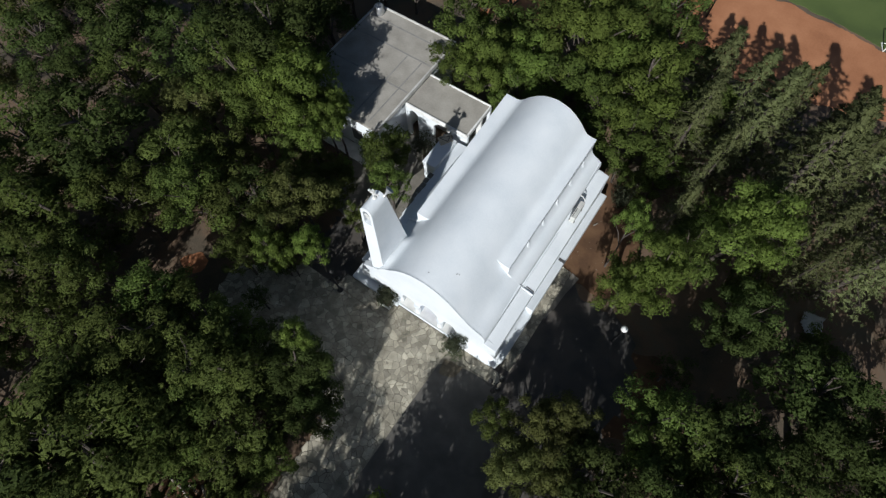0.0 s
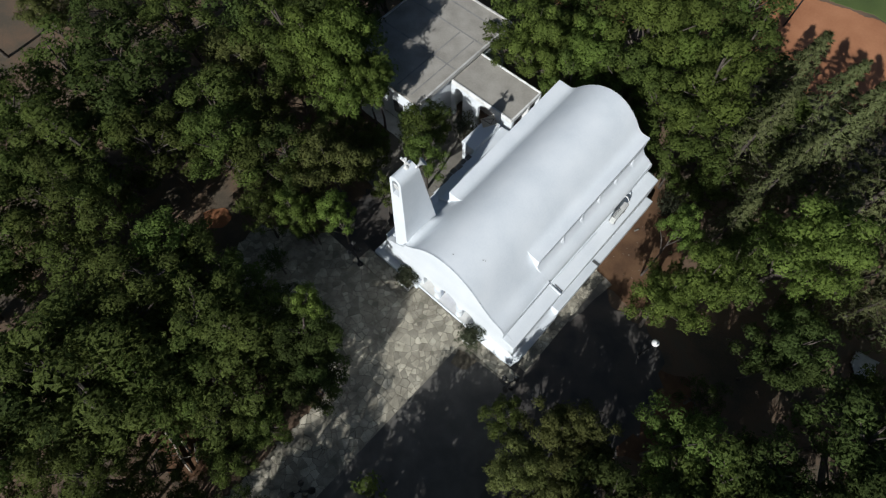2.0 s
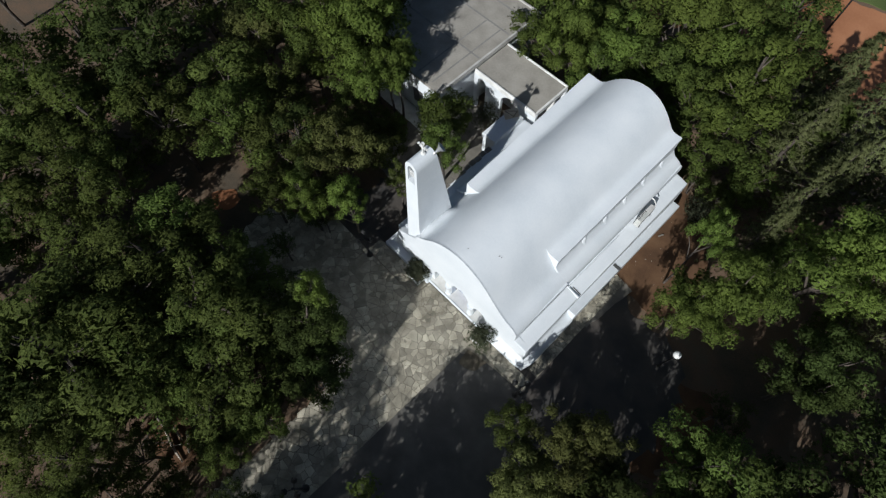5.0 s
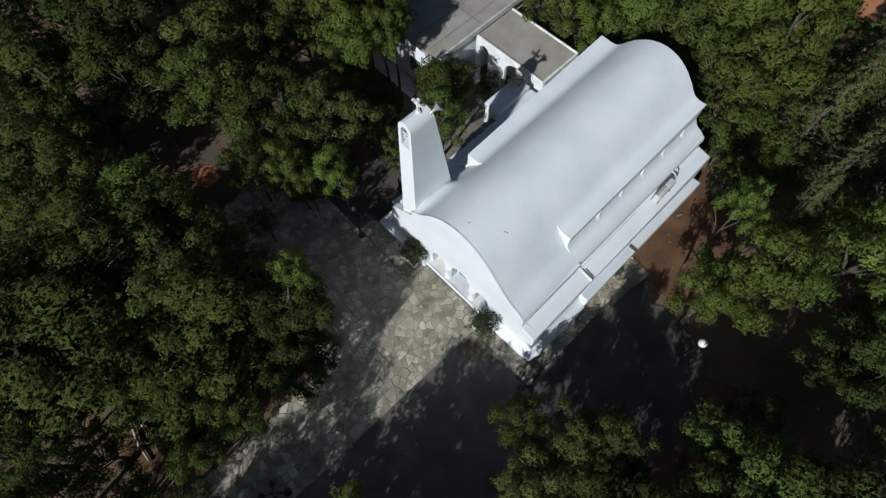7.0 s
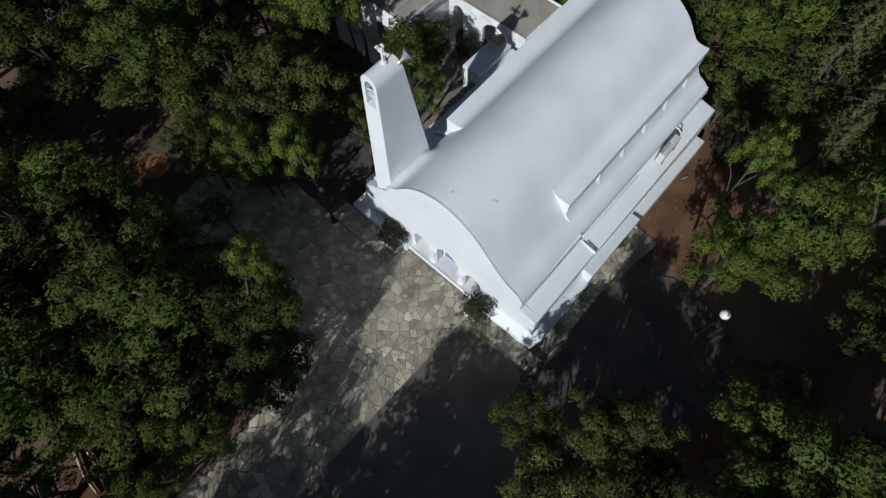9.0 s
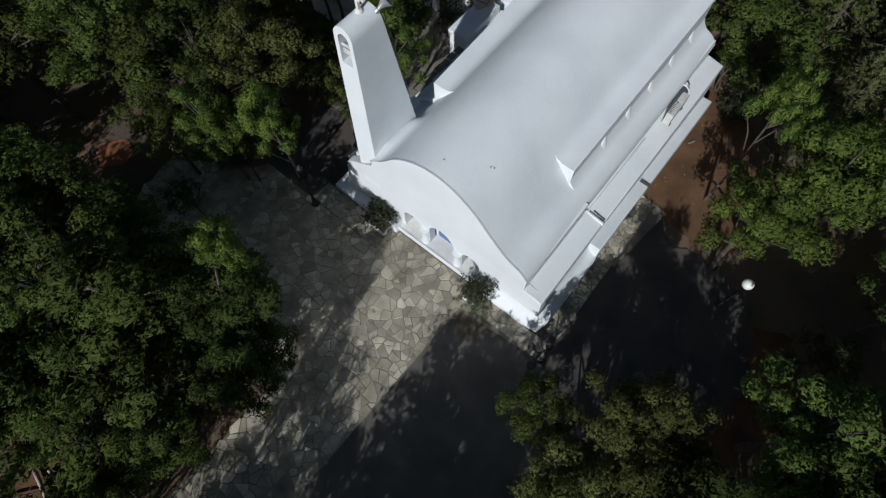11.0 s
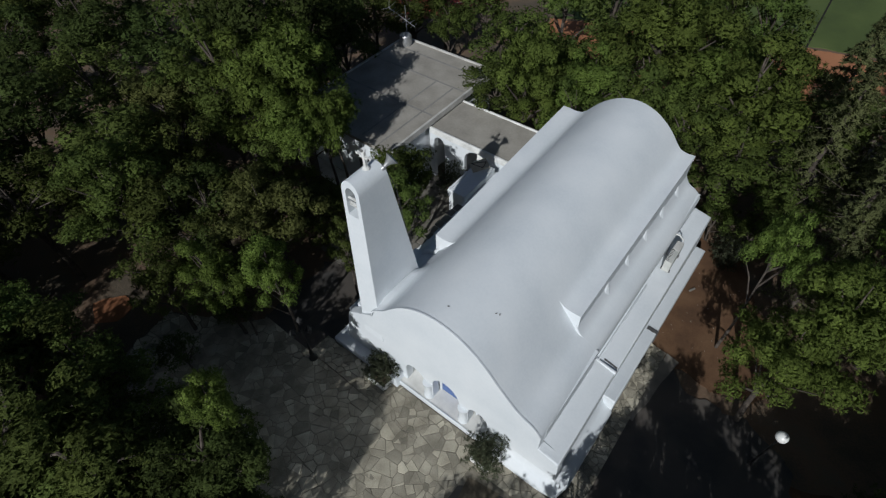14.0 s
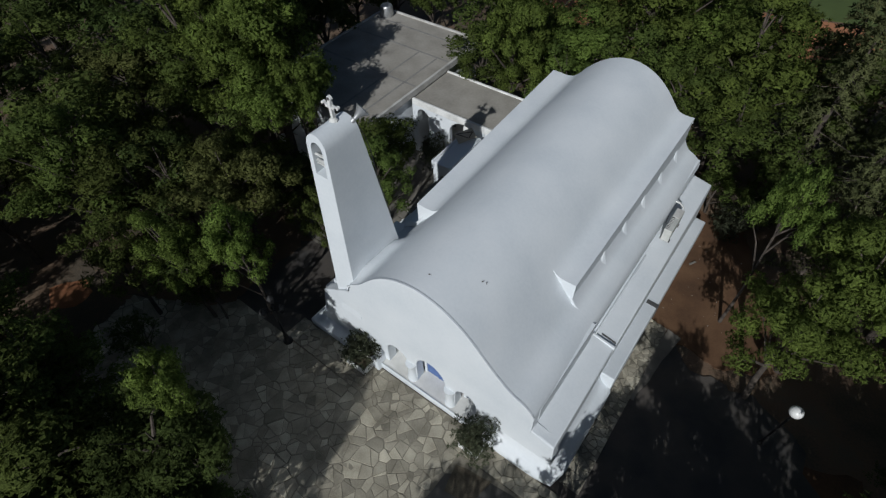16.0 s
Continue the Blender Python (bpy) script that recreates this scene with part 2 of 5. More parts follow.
def ring(c, r, n, z=None, ax="z"):
    out = []
    for i in range(n):
        a = 2 * math.pi * i / n
        u, w = r * math.cos(a), r * math.sin(a)
        out.append({"z": (c[0] + u, c[1] + w, c[2]), "y": (c[0] + u, c[1], c[2] + w), "x": (c[0], c[1] + u, c[2] + w)}[ax])
    return out


def turned(profile, c=(0, 0, 0), n=16):
    """A round body from rows of (radius, height)."""
    return loft([ring((c[0], c[1], c[2] + z), max(r, 0.002), n) for r, z in profile])


def tube(points, radii, n=6):
    """A tapering round stem along points."""
    rings = []
    for k, p in enumerate(points):
        a, b = Vector(points[max(k - 1, 0)]), Vector(points[min(k + 1, len(points) - 1)])
        d = (b - a).normalized()
        s = d.cross(Vector((0.3, 0.9, 0.31))).normalized()
        t = d.cross(s)
        rings.append([tuple(Vector(p) + (s * math.cos(2 * math.pi * i / n) + t * math.sin(2 * math.pi * i / n)) * radii[k]) for i in range(n)])
    return loft(rings)


def join(*meshes):
    v, f = [], []
    for mv, mf in meshes:
        o = len(v)
        v += list(mv)
        f += [tuple(i + o for i in q) for q in mf]
    return v, f


def lerp_table(table, x):
    """A smooth curve through the rows of a table."""
    x = max(table[0][0], min(table[-1][0], x))
    for k in range(len(table) - 1):
        if x <= table[k + 1][0]:
            break
    (x0, z0), (x1, z1) = table[k], table[k + 1]
    xa, za = table[k - 1] if k else (x0 - (x1 - x0), z0 + (z0 - z1 if table[0][0] else z1 - z0))
    xb, zb = table[k + 2] if k + 2 < len(table) else (x1 + (x1 - x0), z1 + (z1 - z0))
    h = x1 - x0
    m0, m1 = (z1 - za) / (x1 - xa) * h, (zb - z0) / (xb - x0) * h
    s = (x - x0) / h
    return (2 * s ** 3 - 3 * s * s + 1) * z0 + (s ** 3 - 2 * s * s + s) * m0 + (3 * s * s - 2 * s ** 3) * z1 + (s ** 3 - s * s) * m1


# ---- ground ----
def sheet(name, xs, ys, mat, lift=0.0, label="", category="ground", wobble=0.0):
    v, f = [], []
    for y in ys:
        for x in xs:
            v.append((x, y, gz(y) + lift + (wobble * noise.noise((x * 0.13, y * 0.13, 3.1)) if wobble else 0)))
    n = len(xs)
    for j in range(len(ys) - 1):
        for i in range(n - 1):
            f.append((j * n + i, j * n + i + 1, (j + 1) * n + i + 1, (j + 1) * n + i))
    ob = part(name, (v, f), mat, None, label)
    return tagged(ob, label, category, "", "structure")


def patch(name, outline, mat, lift, label, category, depth=0.0, ragged=0.0, seed=1):
    """A flat sheet with an outline, laid on the ground; ragged: an uneven rim."""
    rnd = random.Random(seed)
    pts = []
    for (x0, y0), (x1, y1) in zip(outline, outline[1:] + outline[:1]):
        n = max(1, int(math.hypot(x1 - x0, y1 - y0) / 0.3)) if ragged else 1
        for i in range(n):
            s = i / n
            x, y = x0 + (x1 - x0) * s, y0 + (y1 - y0) * s
            pts.append((x + ragged * (1.6 * noise.noise((x * 0.8, y * 0.8, seed)) + rnd.uniform(-0.3, 0.3)), y + ragged * (1.6 * noise.noise((x * 0.8, y * 0.8, seed + 9)) + rnd.uniform(-0.3, 0.3))))
    v = [(x, y, gz(y) + lift) for x, y in pts] + [(x, y, gz(y) + lift - depth - 0.05) for x, y in pts]
    n = len(pts)
    f = [tuple(range(n))] + [(i, (i + 1) % n, (i + 1) % n + n, i + n) for i in range(n)]
    return tagged(part(name, (v, f), mat), label, category, "", "structure")


def steps(a, b, n):
    return [a + (b - a) * i / n for i in range(n + 1)]


far = [-1500, -500, -200, -100] + steps(-60, 60, 60) + [100, 200, 500, 1500]
sheet("ground", far, [-1500, -500, -200, -100] + steps(-60, 18, 39) + steps(20, 70, 25) + [100, 200, 500, 1500], SOIL, -0.05, "dark reddish forest floor littered with pine needles")
patch("asphalt_drive", [(1.4, -24), (14.5, -24), (13.5, -3), (13.6, 3.0), (12.6, 6.6), (10.2, 8.0), (8.6, 7.5), (7.0, 8.1), (5.6, 8.2), (5.4, -0.5), (1.6, -0.6), (1.4, -6)], ASPHALT, 0.004, "worn asphalt forecourt, tree shade put into its dark grey", "pavement", ragged=0.5)
patch("forecourt", [(1.5, -24), (8.8, -24), (9.2, -9.0), (8.6, -4.2), (7.0, -1.6), (6.2, -1.3), (1.6, -0.9), (1.5, -8)], FORECOURT, 0.009, "worn forecourt beside the stone paving, its grey darkened for tree shade", "pavement", ragged=0.35, seed=4)
patch("planting_bed", [(2.55, -1.75), (3.9, -1.5), (3.75, -2.35), (2.7, -2.75)], DRY_EARTH, 0.02, "dry brown earth of a small bed by the planter", "ground", ragged=0.12, seed=41)
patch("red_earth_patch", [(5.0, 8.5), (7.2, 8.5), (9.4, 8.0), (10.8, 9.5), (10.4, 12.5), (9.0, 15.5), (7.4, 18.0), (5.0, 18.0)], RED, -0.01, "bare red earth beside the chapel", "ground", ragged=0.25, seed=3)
patch("side_yard", [(-5.6, -1.7), (-9.8, -1.7), (-10.2, 2.6), (-9.0, 4.2), (-5.6, 3.6)], ASPHALT, 0.003, "worn asphalt yard beside the bell tower, tree shade put into its dark grey", "pavement", ragged=0.3, seed=43)
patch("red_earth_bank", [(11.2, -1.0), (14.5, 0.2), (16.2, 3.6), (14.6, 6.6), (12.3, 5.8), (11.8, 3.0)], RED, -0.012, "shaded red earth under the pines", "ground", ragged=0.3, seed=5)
# the sun on this earth is put into the colour, lighter than RED
patch("bare_earth_patch", [(-16.9, -6.6), (-15.9, -7.0), (-15.1, -6.3), (-15.3, -5.4), (-16.3, -5.2)], TRACK, -0.02, "bare earth in a small clearing, sunlight put into its lighter orange", "ground", ragged=0.15, seed=17)
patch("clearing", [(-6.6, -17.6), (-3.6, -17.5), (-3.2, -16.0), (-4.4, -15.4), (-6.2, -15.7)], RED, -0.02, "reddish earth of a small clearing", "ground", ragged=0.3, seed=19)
patch("dirt_track", [(-14, 28.0), (2, 33.6), (12, 34.2), (24, 37.0), (60, 47), (60, 53), (30, 47.8), (20.3, 44.6), (15, 45.4), (10.0, 46.0), (0, 43.5), (-16, 37)], TRACK, 0.004, "orange dirt running track round the field", "ground", ragged=0.2, seed=7)
patch("playing_field", [(-16, 37.4), (0, 43.9), (10.0, 46.4), (15, 45.8), (20.3, 45.0), (30, 48.2), (60, 53.4), (70, 120), (-40, 120)], TURF, 0.008, "green grass of a playing field", "ground", ragged=0.2, seed=8)
patch("sports_court", [(-34, 31.0), (-26.4, 29.6), (-22.6, 33.4), (-21, 46), (-34, 46)], COURT, 0.006, "red surfaced sports court behind the trees", "ground")


# ---- chapel ----
PROFILE = [(0, 6.82), (0.5, 6.76), (1.05, 6.56), (1.6, 6.2), (2.05, 5.78), (2.4, 5.36), (2.64, 5.07), (2.86, 4.83), (3.14, 4.54), (3.4, 4.3), (3.7, 4.11), (4.05, 4.0), (4.4, 3.98)]
NAVE = PROFILE[:6] + [(2.52, 5.22), (2.66, 5.11), (2.85, 5.05), (3.1, 5.03), (3.42, 5.05)]
LEFT = [(-4.4, 3.38), (-4.2, 3.56), (-3.9, 3.74), (-3.54, 3.96)]
CX = -0.05


def front_top(x, y):
    """Height of the porch bay's roof."""
    d = abs(x - CX)
    z = lerp_table(PROFILE, d)
    if x < -3.54:
        z = lerp_table(LEFT, x)
    z -= 0.05 * y * max(0.0, min(1.0, (d - 2.5) / 0.9))
    # rounded shoulder above the side terrace
    z -= 0.42 * max(0.0, (x - 3.75) / 0.62) ** 2.2
    # the plaster sweeps up against the tower
    return z + 0.42 * math.exp(-((x + 3.25) / 0.34) ** 2) * max(0.0, min(1.0, (2.9 - y) / 0.5)) * min(1.0, 0.25 + y)


def roof_shell(y_rows, xs, top, thick):
    """A curved roof with thickness: across xs, along y_rows."""
    rings = []
    for y in y_rows:
        up = [(x, y, top(x, y)) for x in xs]
        rings.append(up + [(x, y, z - thick) for x, y, z in reversed(up)])
    return loft(rings)


chapel = thing("chapel", "whitewashed small chapel with a barrel-vaulted roof and bell tower", "chapel")
# facade with three arched openings cut up from the floor
def arch(x0, x1, spring, top, n=10):
    c, h = (x0 + x1) / 2, (x1 - x0) / 2
    return [(c + h * math.cos(math.pi * i / n), spring + (top - spring) * math.sin(math.pi * i / n)) for i in range(n + 1)]


outline = [(-5.72, -0.6), (-5.68, 0.22), (-5.12, 2.82), (-4.5, 3.3), (-4.2, 3.54), (-3.9, 3.72), (-3.54, 3.94)]
outline += [(x, front_top(x, 0) - 0.02) for x in steps(-3.3, 4.3, 40)] + [(4.36, 3.5), (4.37, 2.56), (5.24, 2.3), (5.42, -0.6)]
for x0, x1, s, t in ((1.27, 2.2, 1.35, 1.92), (-0.55, 0.82, 1.5, 2.42), (-2.0, -1.0, 1.35, 1.92)):
    outline += [(x1, -0.6)] + arch(x0, x1, s, t) + [(x0, -0.6)]
soften(part("facade", prism(outline, 0.0, 0.42), WHITE, chapel, "smooth white curved facade with three arches"), 0.035, 2)
for x in (-0.78, 1.05):
    part("column", turned([(0.24, 0.3), (0.24, 0.5), (0.2, 0.58), (0.19, 1.35), (0.25, 1.45), (0.25, 1.5)], (x, 0.03, 0), 18), WHITE, chapel, "stout round white column", 40)
part("porch_floor", join(box(-2.2, 2.2, -0.28, 1.95, -0.6, 0.34)), PORCH, chapel, "pale stone porch floor")
soften(part("porch_nosing", box(-2.22, 2.22, -0.31, -0.25, -0.2, 0.37), WHITE, chapel, "white painted edge of the porch step"), 0.02, 2)
part("porch_back_wall", box(-2.6, 2.6, 0.66, 1.0, -0.6, 3.6), WHITE, chapel)
part("side_wing", box(-4.9, -2.2, 0.42, 4.3, -0.9, 3.2), WHITE, chapel)
part("side_wing", box(2.2, 4.38, 0.42, 4.3, -0.9, 3.5), WHITE, chapel)
for x, w, h, mat, word in ((0.13, 1.16, 2.3, BLUE, "blue painted door leaf"), (-1.5, 0.96, 1.9, WHITE, "greyish white plastered niche"), (1.78, 0.66, 1.8, GREYBLUE, "faded grey-blue door leaf")):
    leaf = part("niche" if mat == WHITE else "door", box(x - w / 2, x + w / 2, 0.62 if mat == WHITE else 0.55, 0.65 if mat == WHITE else 0.61, 0.35, h), mat, chapel, word)
    if mat == WHITE:
        # small dark panel set before the niche
        part("dark_fanlight", box(x - 0.1, x + 0.3, 0.605, 0.618, 0.9, 1.6), GRILLE, leaf, "small dark panel")
        continue
    for a, c in ((x - w / 2 - 0.11, x - w / 2), (x + w / 2, x + w / 2 + 0.11)):
        part("frame", box(a, c, 0.5, 0.64, 0.35, h), WHITE, leaf, "white frame")
    part("mid_rail", box(x - w / 2, x + w / 2, 0.535, 0.548, 1.0, 1.1), mat, leaf)
    part("meeting_stile", box(x - 0.03, x + 0.03, 0.532, 0.546, 0.36, h - 0.02), mat, leaf)


def eave(s, y):
    """Reach of the nave's eave on the west (-1) or east (1) side."""
    return 3.52 + 0.024 * (y - 4.24) if s < 0 else 3.40


def roof_mesh():
    """One skin: the flared porch bay in front, then the long vault with its straight lip."""
    inner_x = steps(-2.45, 2.45, 36)
    v, f = [], []

    def row(points):
        v.extend(points)
        return list(range(len(v) - len(points), len(v)))

    def skin(a, c):
        for p in range(len(a) - 1):
            f.append((a[p], a[p + 1], c[p + 1], c[p]))

    def nave_row(y):
        xs = [-eave(-1, y) + (eave(-1, y) - 2.5) * q / 7 for q in range(7)] + inner_x + [2.5 + (eave(1, y) - 2.5) * q / 7 for q in range(1, 8)]
        return [(CX + d, y, lerp_table(NAVE, min(3.42, abs(d)))) for d in xs]

    def front_row(y):
        return [(-4.35, y, front_top(-4.35, y)), (-3.95, y, front_top(-3.95, y))] + [(p[0], y, front_top(p[0], y)) for p in nave_row(4.24)] + [(x, y, front_top(x, y)) for x in (3.5, 3.68, 3.86, 4.04, 4.2, 4.31, 4.37)]
    rows = [row(front_row(y)) for y in steps(-0.012, 4.24, 12)]
    for a, c in zip(rows, rows[1:]):
        skin(a, c)
    last = rows[-1]
    seam = last[2:-7]
    nave = [row(nave_row(y)) for y in steps(4.24, 15.75, 10)]
    lip = [(v[a], v[c]) for a, c in zip(seam, nave[0])]
    for k in range(len(lip) - 1):
        if max(lip[k][1][2] - lip[k][0][2], lip[k + 1][1][2] - lip[k + 1][0][2]) > 0.01:
            q = row([lip[k][0], lip[k + 1][0], lip[k + 1][1], lip[k][1]])
            f.append(tuple(q))
    for a, c in zip(nave, nave[1:]):
        skin(a, c)
    # lips: outer faces of the eaves and the undersides
    for e, s in ((0, -1), (-1, 1)):
        low = row([(v[r[e]][0], v[r[e]][1], 4.86) for r in nave])
        back = row([(CX + s * 3.0, v[r[e]][1], 4.86) for r in nave])
        skin([r[e] for r in nave], low)
        skin(low, back)
    skin(nave[-1], row([(x, y, z - 0.3) for x, y, z in nave_row(15.75)]))
    for part_of in (last[:10], last[-15:]):
        top = row([(v[p][0], v[p][1] + 0.003, v[p][2] - 0.004) for p in part_of])
        skin(top, row([(v[p][0], v[p][1] + 0.003, v[p][2] - 0.5) for p in part_of]))
    edge = row([(v[p][0], v[p][1] - 0.002, v[p][2] - 0.004) for p in rows[0]])
    skin(edge, row([(v[p][0], v[p][1], v[p][2] - 0.06) for p in edge]))
    side = row([(v[r[-1]][0], v[r[-1]][1], 2.4) for r in rows])
    skin([r[-1] for r in rows], side)
    return v, f


roof_bm = bmesh.new()
rv, rf = roof_mesh()
made = [roof_bm.verts.new(p) for p in rv]
for q in rf:
    roof_bm.faces.new([made[k] for k in q])
bmesh.ops.remove_doubles(roof_bm, verts=roof_bm.verts[:], dist=0.002)
lip = [(x, front_top(x, 0)) for x in steps(-3.5, 4.36, 48)]
soften(part("coping", loft([[(x, -0.03, z - 0.03), (x, 0.05, z - 0.03), (x, 0.05, z + 0.02), (x, -0.03, z + 0.024)] for x, z in lip]), WHITE, chapel, "thin raised edge of the facade"), 0.01, 1)
part("vault", roof_bm, WHITE, chapel, "long white barrel vault with a flared front", 42)
gable = [(x, lerp_table(NAVE, abs(x - CX)) - 0.1) for x in steps(-3.4, 3.3, 40)] + [(3.32, -2.5), (-3.42, -2.5)]
part("nave_wall", prism(gable, 15.3, 15.7), WHITE, chapel)
part("nave_wall", prism(gable, 4.3, 4.6), WHITE, chapel)
for s in (-1, 1):
    a, b = sorted((CX + s * 3.38, CX + s * 3.0))
    part("nave_wall", box(a, b, 4.3, 15.7, -2.5, 4.9), WHITE, chapel)
# small fan-shaped water spouts under the eave
for s in (-1, 1):
    for y in (6.75, 8.7, 10.6, 12.5, 14.4):
        w, z = CX + s * 3.36, 4.42 - 0.05 * y
        fan = [(w, y + 0.1, z + 0.42), (w, y - 0.2, z + 0.16), (w + s * 0.12, y - 0.22, z - 0.02), (w + s * 0.25, y - 0.06, z - 0.22), (w, y + 0.14, z - 0.1)]
        part("spout", (fan, [(0, 1, 2), (0, 2, 3), (0, 3, 4), (1, 4, 3, 2), (0, 4, 1)]), WHITE, chapel, "small fan-shaped white water spout")
# side aisles
def aisle_top(x, y):
    d = abs(x - CX)
    cove = 0.28 * max(0.0, (3.75 - d) / 0.4) ** 2
    return lerp_table(PROFILE, d) + cove - 0.05 * y - 0.004 - 0.42 * max(0.0, (d - 3.8) / 0.62) ** 2.2


for s in (-1, 1):
    xs = sorted(CX + s * d for d in steps(3.3, 4.4, 10))
    soften(part("aisle_roof", roof_shell(steps(4.2, 15.85, 10), xs, aisle_top, 0.3), WHITE, chapel, "low curved white side roof", 40), 0.05, 3)
    a, b = sorted((CX + s * 4.36, CX + s * 4.0))
    soften(part("aisle_wall", box(a, b, 4.3, 15.82, -2.5, 3.0), WHITE, chapel), 0.03, 2)


def shelf(x0, x1, z0, z1, y0, y1, slope, base=-2.6):
    """A long low block whose top slopes outwards and falls along y."""
    rings = []
    for y in (y0, y1):
        rings.append([(x0, y, base), (x1, y, base), (x1, y, z1 - slope * y), (x0, y, z0 - slope * y)])
    return loft(rings)


soften(part("side_terrace", shelf(4.3, 5.24, 2.575, 2.325, 0.02, 4.66, 0.04), WHITE, chapel, "flat white side roof"), 0.05)
soften(part("side_terrace", shelf(4.3, 5.24, 2.44, 2.24, 4.72, 15.95, 0.028), WHITE, chapel, "flat white side roof"), 0.05)
soften(part("kerb", shelf(4.34, 5.26, 2.52, 2.36, 4.6, 4.72, 0.028, 2.0), WHITE, chapel, "raised white edge"), 0.03)
# thin dark bar across the side roof, just behind the kerb
part("gutter_slot", shelf(4.6, 5.2, 2.40, 2.26, 4.88, 4.95, 0.028, 2.0), GRILLE, chapel, "narrow dark strip behind the raised edge")
soften(part("kerb", shelf(4.40, 4.46, 2.5, 2.5, 4.72, 9.5, 0.028, 2.0), WHITE, chapel, "raised white edge"), 0.02)
soften(part("lower_terrace", shelf(5.2, 5.77, 1.75, 1.72, 4.05, 15.9, 0.137), WHITE, chapel, "narrow lower white roof"), 0.05)
part("drain_channel", shelf(5.3, 5.82, 1.77, 1.74, 8.55, 8.78, 0.137, -0.2), GRILLE, chapel, "dark drain spout")
# bench and sloping plinth round the front corners
bench_r = [(0.0, -0.6), (0.46, -0.6), (0.45, 0.22), (0.42, 0.34), (0.34, 0.44), (0.2, 0.54), (0.08, 0.68), (0.0, 0.95)]
part("plinth", loft([[(2.75, -a, b) for a, b in bench_r], [(4.9, -a, b) for a, b in bench_r], [(5.2 + a * 0.95, -a * 0.75, b) for a, b in bench_r],
                     [(5.24 + a * 1.3, 0.4, b) for a, b in bench_r], [(5.24 + a * 1.3, 4.06, b) for a, b in bench_r]]), WHITE, chapel, "rounded white plinth bench", 60)
soften(part("plinth", box(-6.12, -3.5, -0.5, 0.1, -0.6, 0.42), WHITE, chapel, "white plinth bench"), 0.06)
soften(part("plinth", box(-6.12, -5.5, 0.0, 4.2, -0.9, 0.40), WHITE, chapel, "white plinth bench"), 0.06)
soften(part("buttress", prism([(-2.62, -0.6), (-2.2, -0.6), (-2.22, 0.62), (-2.35, 0.78), (-2.6, 0.7)], -0.52, 0.1), WHITE, chapel, "small rounded white buttress"), 0.06)
# west side: low roof and side entrance
soften(part("side_terrace", shelf(-5.68, -4.35, 2.15, 2.3, 0.42, 12.2, 0.02), WHITE, chapel, "shaded low white side roof"), 0.05)
soften(part("side_porch", shelf(-6.68, -5.6, 2.3, 2.34, 9.1, 12.0, 0.0), WHITE, chapel, "white block of the side entrance"), 0.05)
for k in range(11):
    y = 3.3 + k * 0.5
    soften(part("coping_stone", box(-5.82 - 0.03 * (k % 2), -5.5 + 0.04 * (k % 3), y, y + 0.46, 2.0, 2.17 - 0.02 * y + 0.03 + 0.015 * (k % 2)), CONCRETE, chapel, "weathered coping stone"), 0.03, 2)
soften(part("kerb", shelf(-6.72, -6.6, 2.38, 2.38, 9.05, 12.0, 0.0, 1.9), WHITE, chapel), 0.03)


# bell tower: tapering, with an arched head that is open through
def tower_at(u, z, back):
    """u across (-1 left to 1 right), z height, back 0 front to 1 rear."""
    s = (z - 3.5) / 6.5
    xl, xr = -4.2 - 0.2 * s, -3.2 - 0.4 * s
    yf, yb = 0.06 + 0.56 * s, 2.82 - 0.8 * s
    return ((xl + xr) / 2 + u * (xr - xl) / 2, yf + (yb - yf) * back, z)


HEAD = 8.75
tower_v = [tower_at(u, z, b) for z in (2.4, 5.5, HEAD) for u, b in ((-1, 0), (1, 0), (1, 1), (-1, 1))]
tower_f = [(k + i, k + (i + 1) % 4, k + 4 + (i + 1) % 4, k + 4 + i) for k in (0, 4) for i in range(4)] + [(0, 1, 2, 3), (8, 9, 10, 11)]
outer = [(1, HEAD), (1, 9.2), (1, 9.7)] + [(math.cos(math.pi * i / 12), 10.0 + 0.44 * math.sin(math.pi * i / 12)) for i in range(13)] + [(-1, 9.7), (-1, 9.2), (-1, HEAD), (0, HEAD)]
inner = [(0.58, 9.0), (0.58, 9.3), (0.58, 9.65)] + [(0.58 * math.cos(math.pi * i / 12), 9.9 + 0.27 * math.sin(math.pi * i / 12)) for i in range(13)] + [(-0.58, 9.65), (-0.58, 9.3), (-0.58, 9.0), (0, 9.0)]
n = len(outer)
head_v = [tower_at(u, z, b) for b in (0, 1) for loop in (outer, inner) for u, z in loop]
head_f = []
for i in range(n):
    j = (i + 1) % n
    head_f += [(i, j, n + j, n + i), (2 * n + i, 2 * n + j, 3 * n + j, 3 * n + i), (i, j, 2 * n + j, 2 * n + i), (n + i, n + j, 3 * n + j, 3 * n + i)]
tower = part("bell_tower", join((tower_v, tower_f), (head_v, head_f)), WHITE, chapel, "tall tapering white bell tower with an arched head", 30)
part("bell", turned([(0.03, 0.32), (0.08, 0.3), (0.11, 0.2), (0.13, 0.08), (0.17, 0.0), (0.15, -0.01)], (-3.97, 1.1, 9.32), 16), BRONZE, tower, "small bronze bell", 40)
for z, w in ((9.3, 0.03), (9.42, 0.03), (9.62, 0.045)):
    part("bell_beam", box(-4.3, -3.62, 0.68, 0.74, z, z + w), WHITE_OLD, tower, "pale beam across the bell opening")
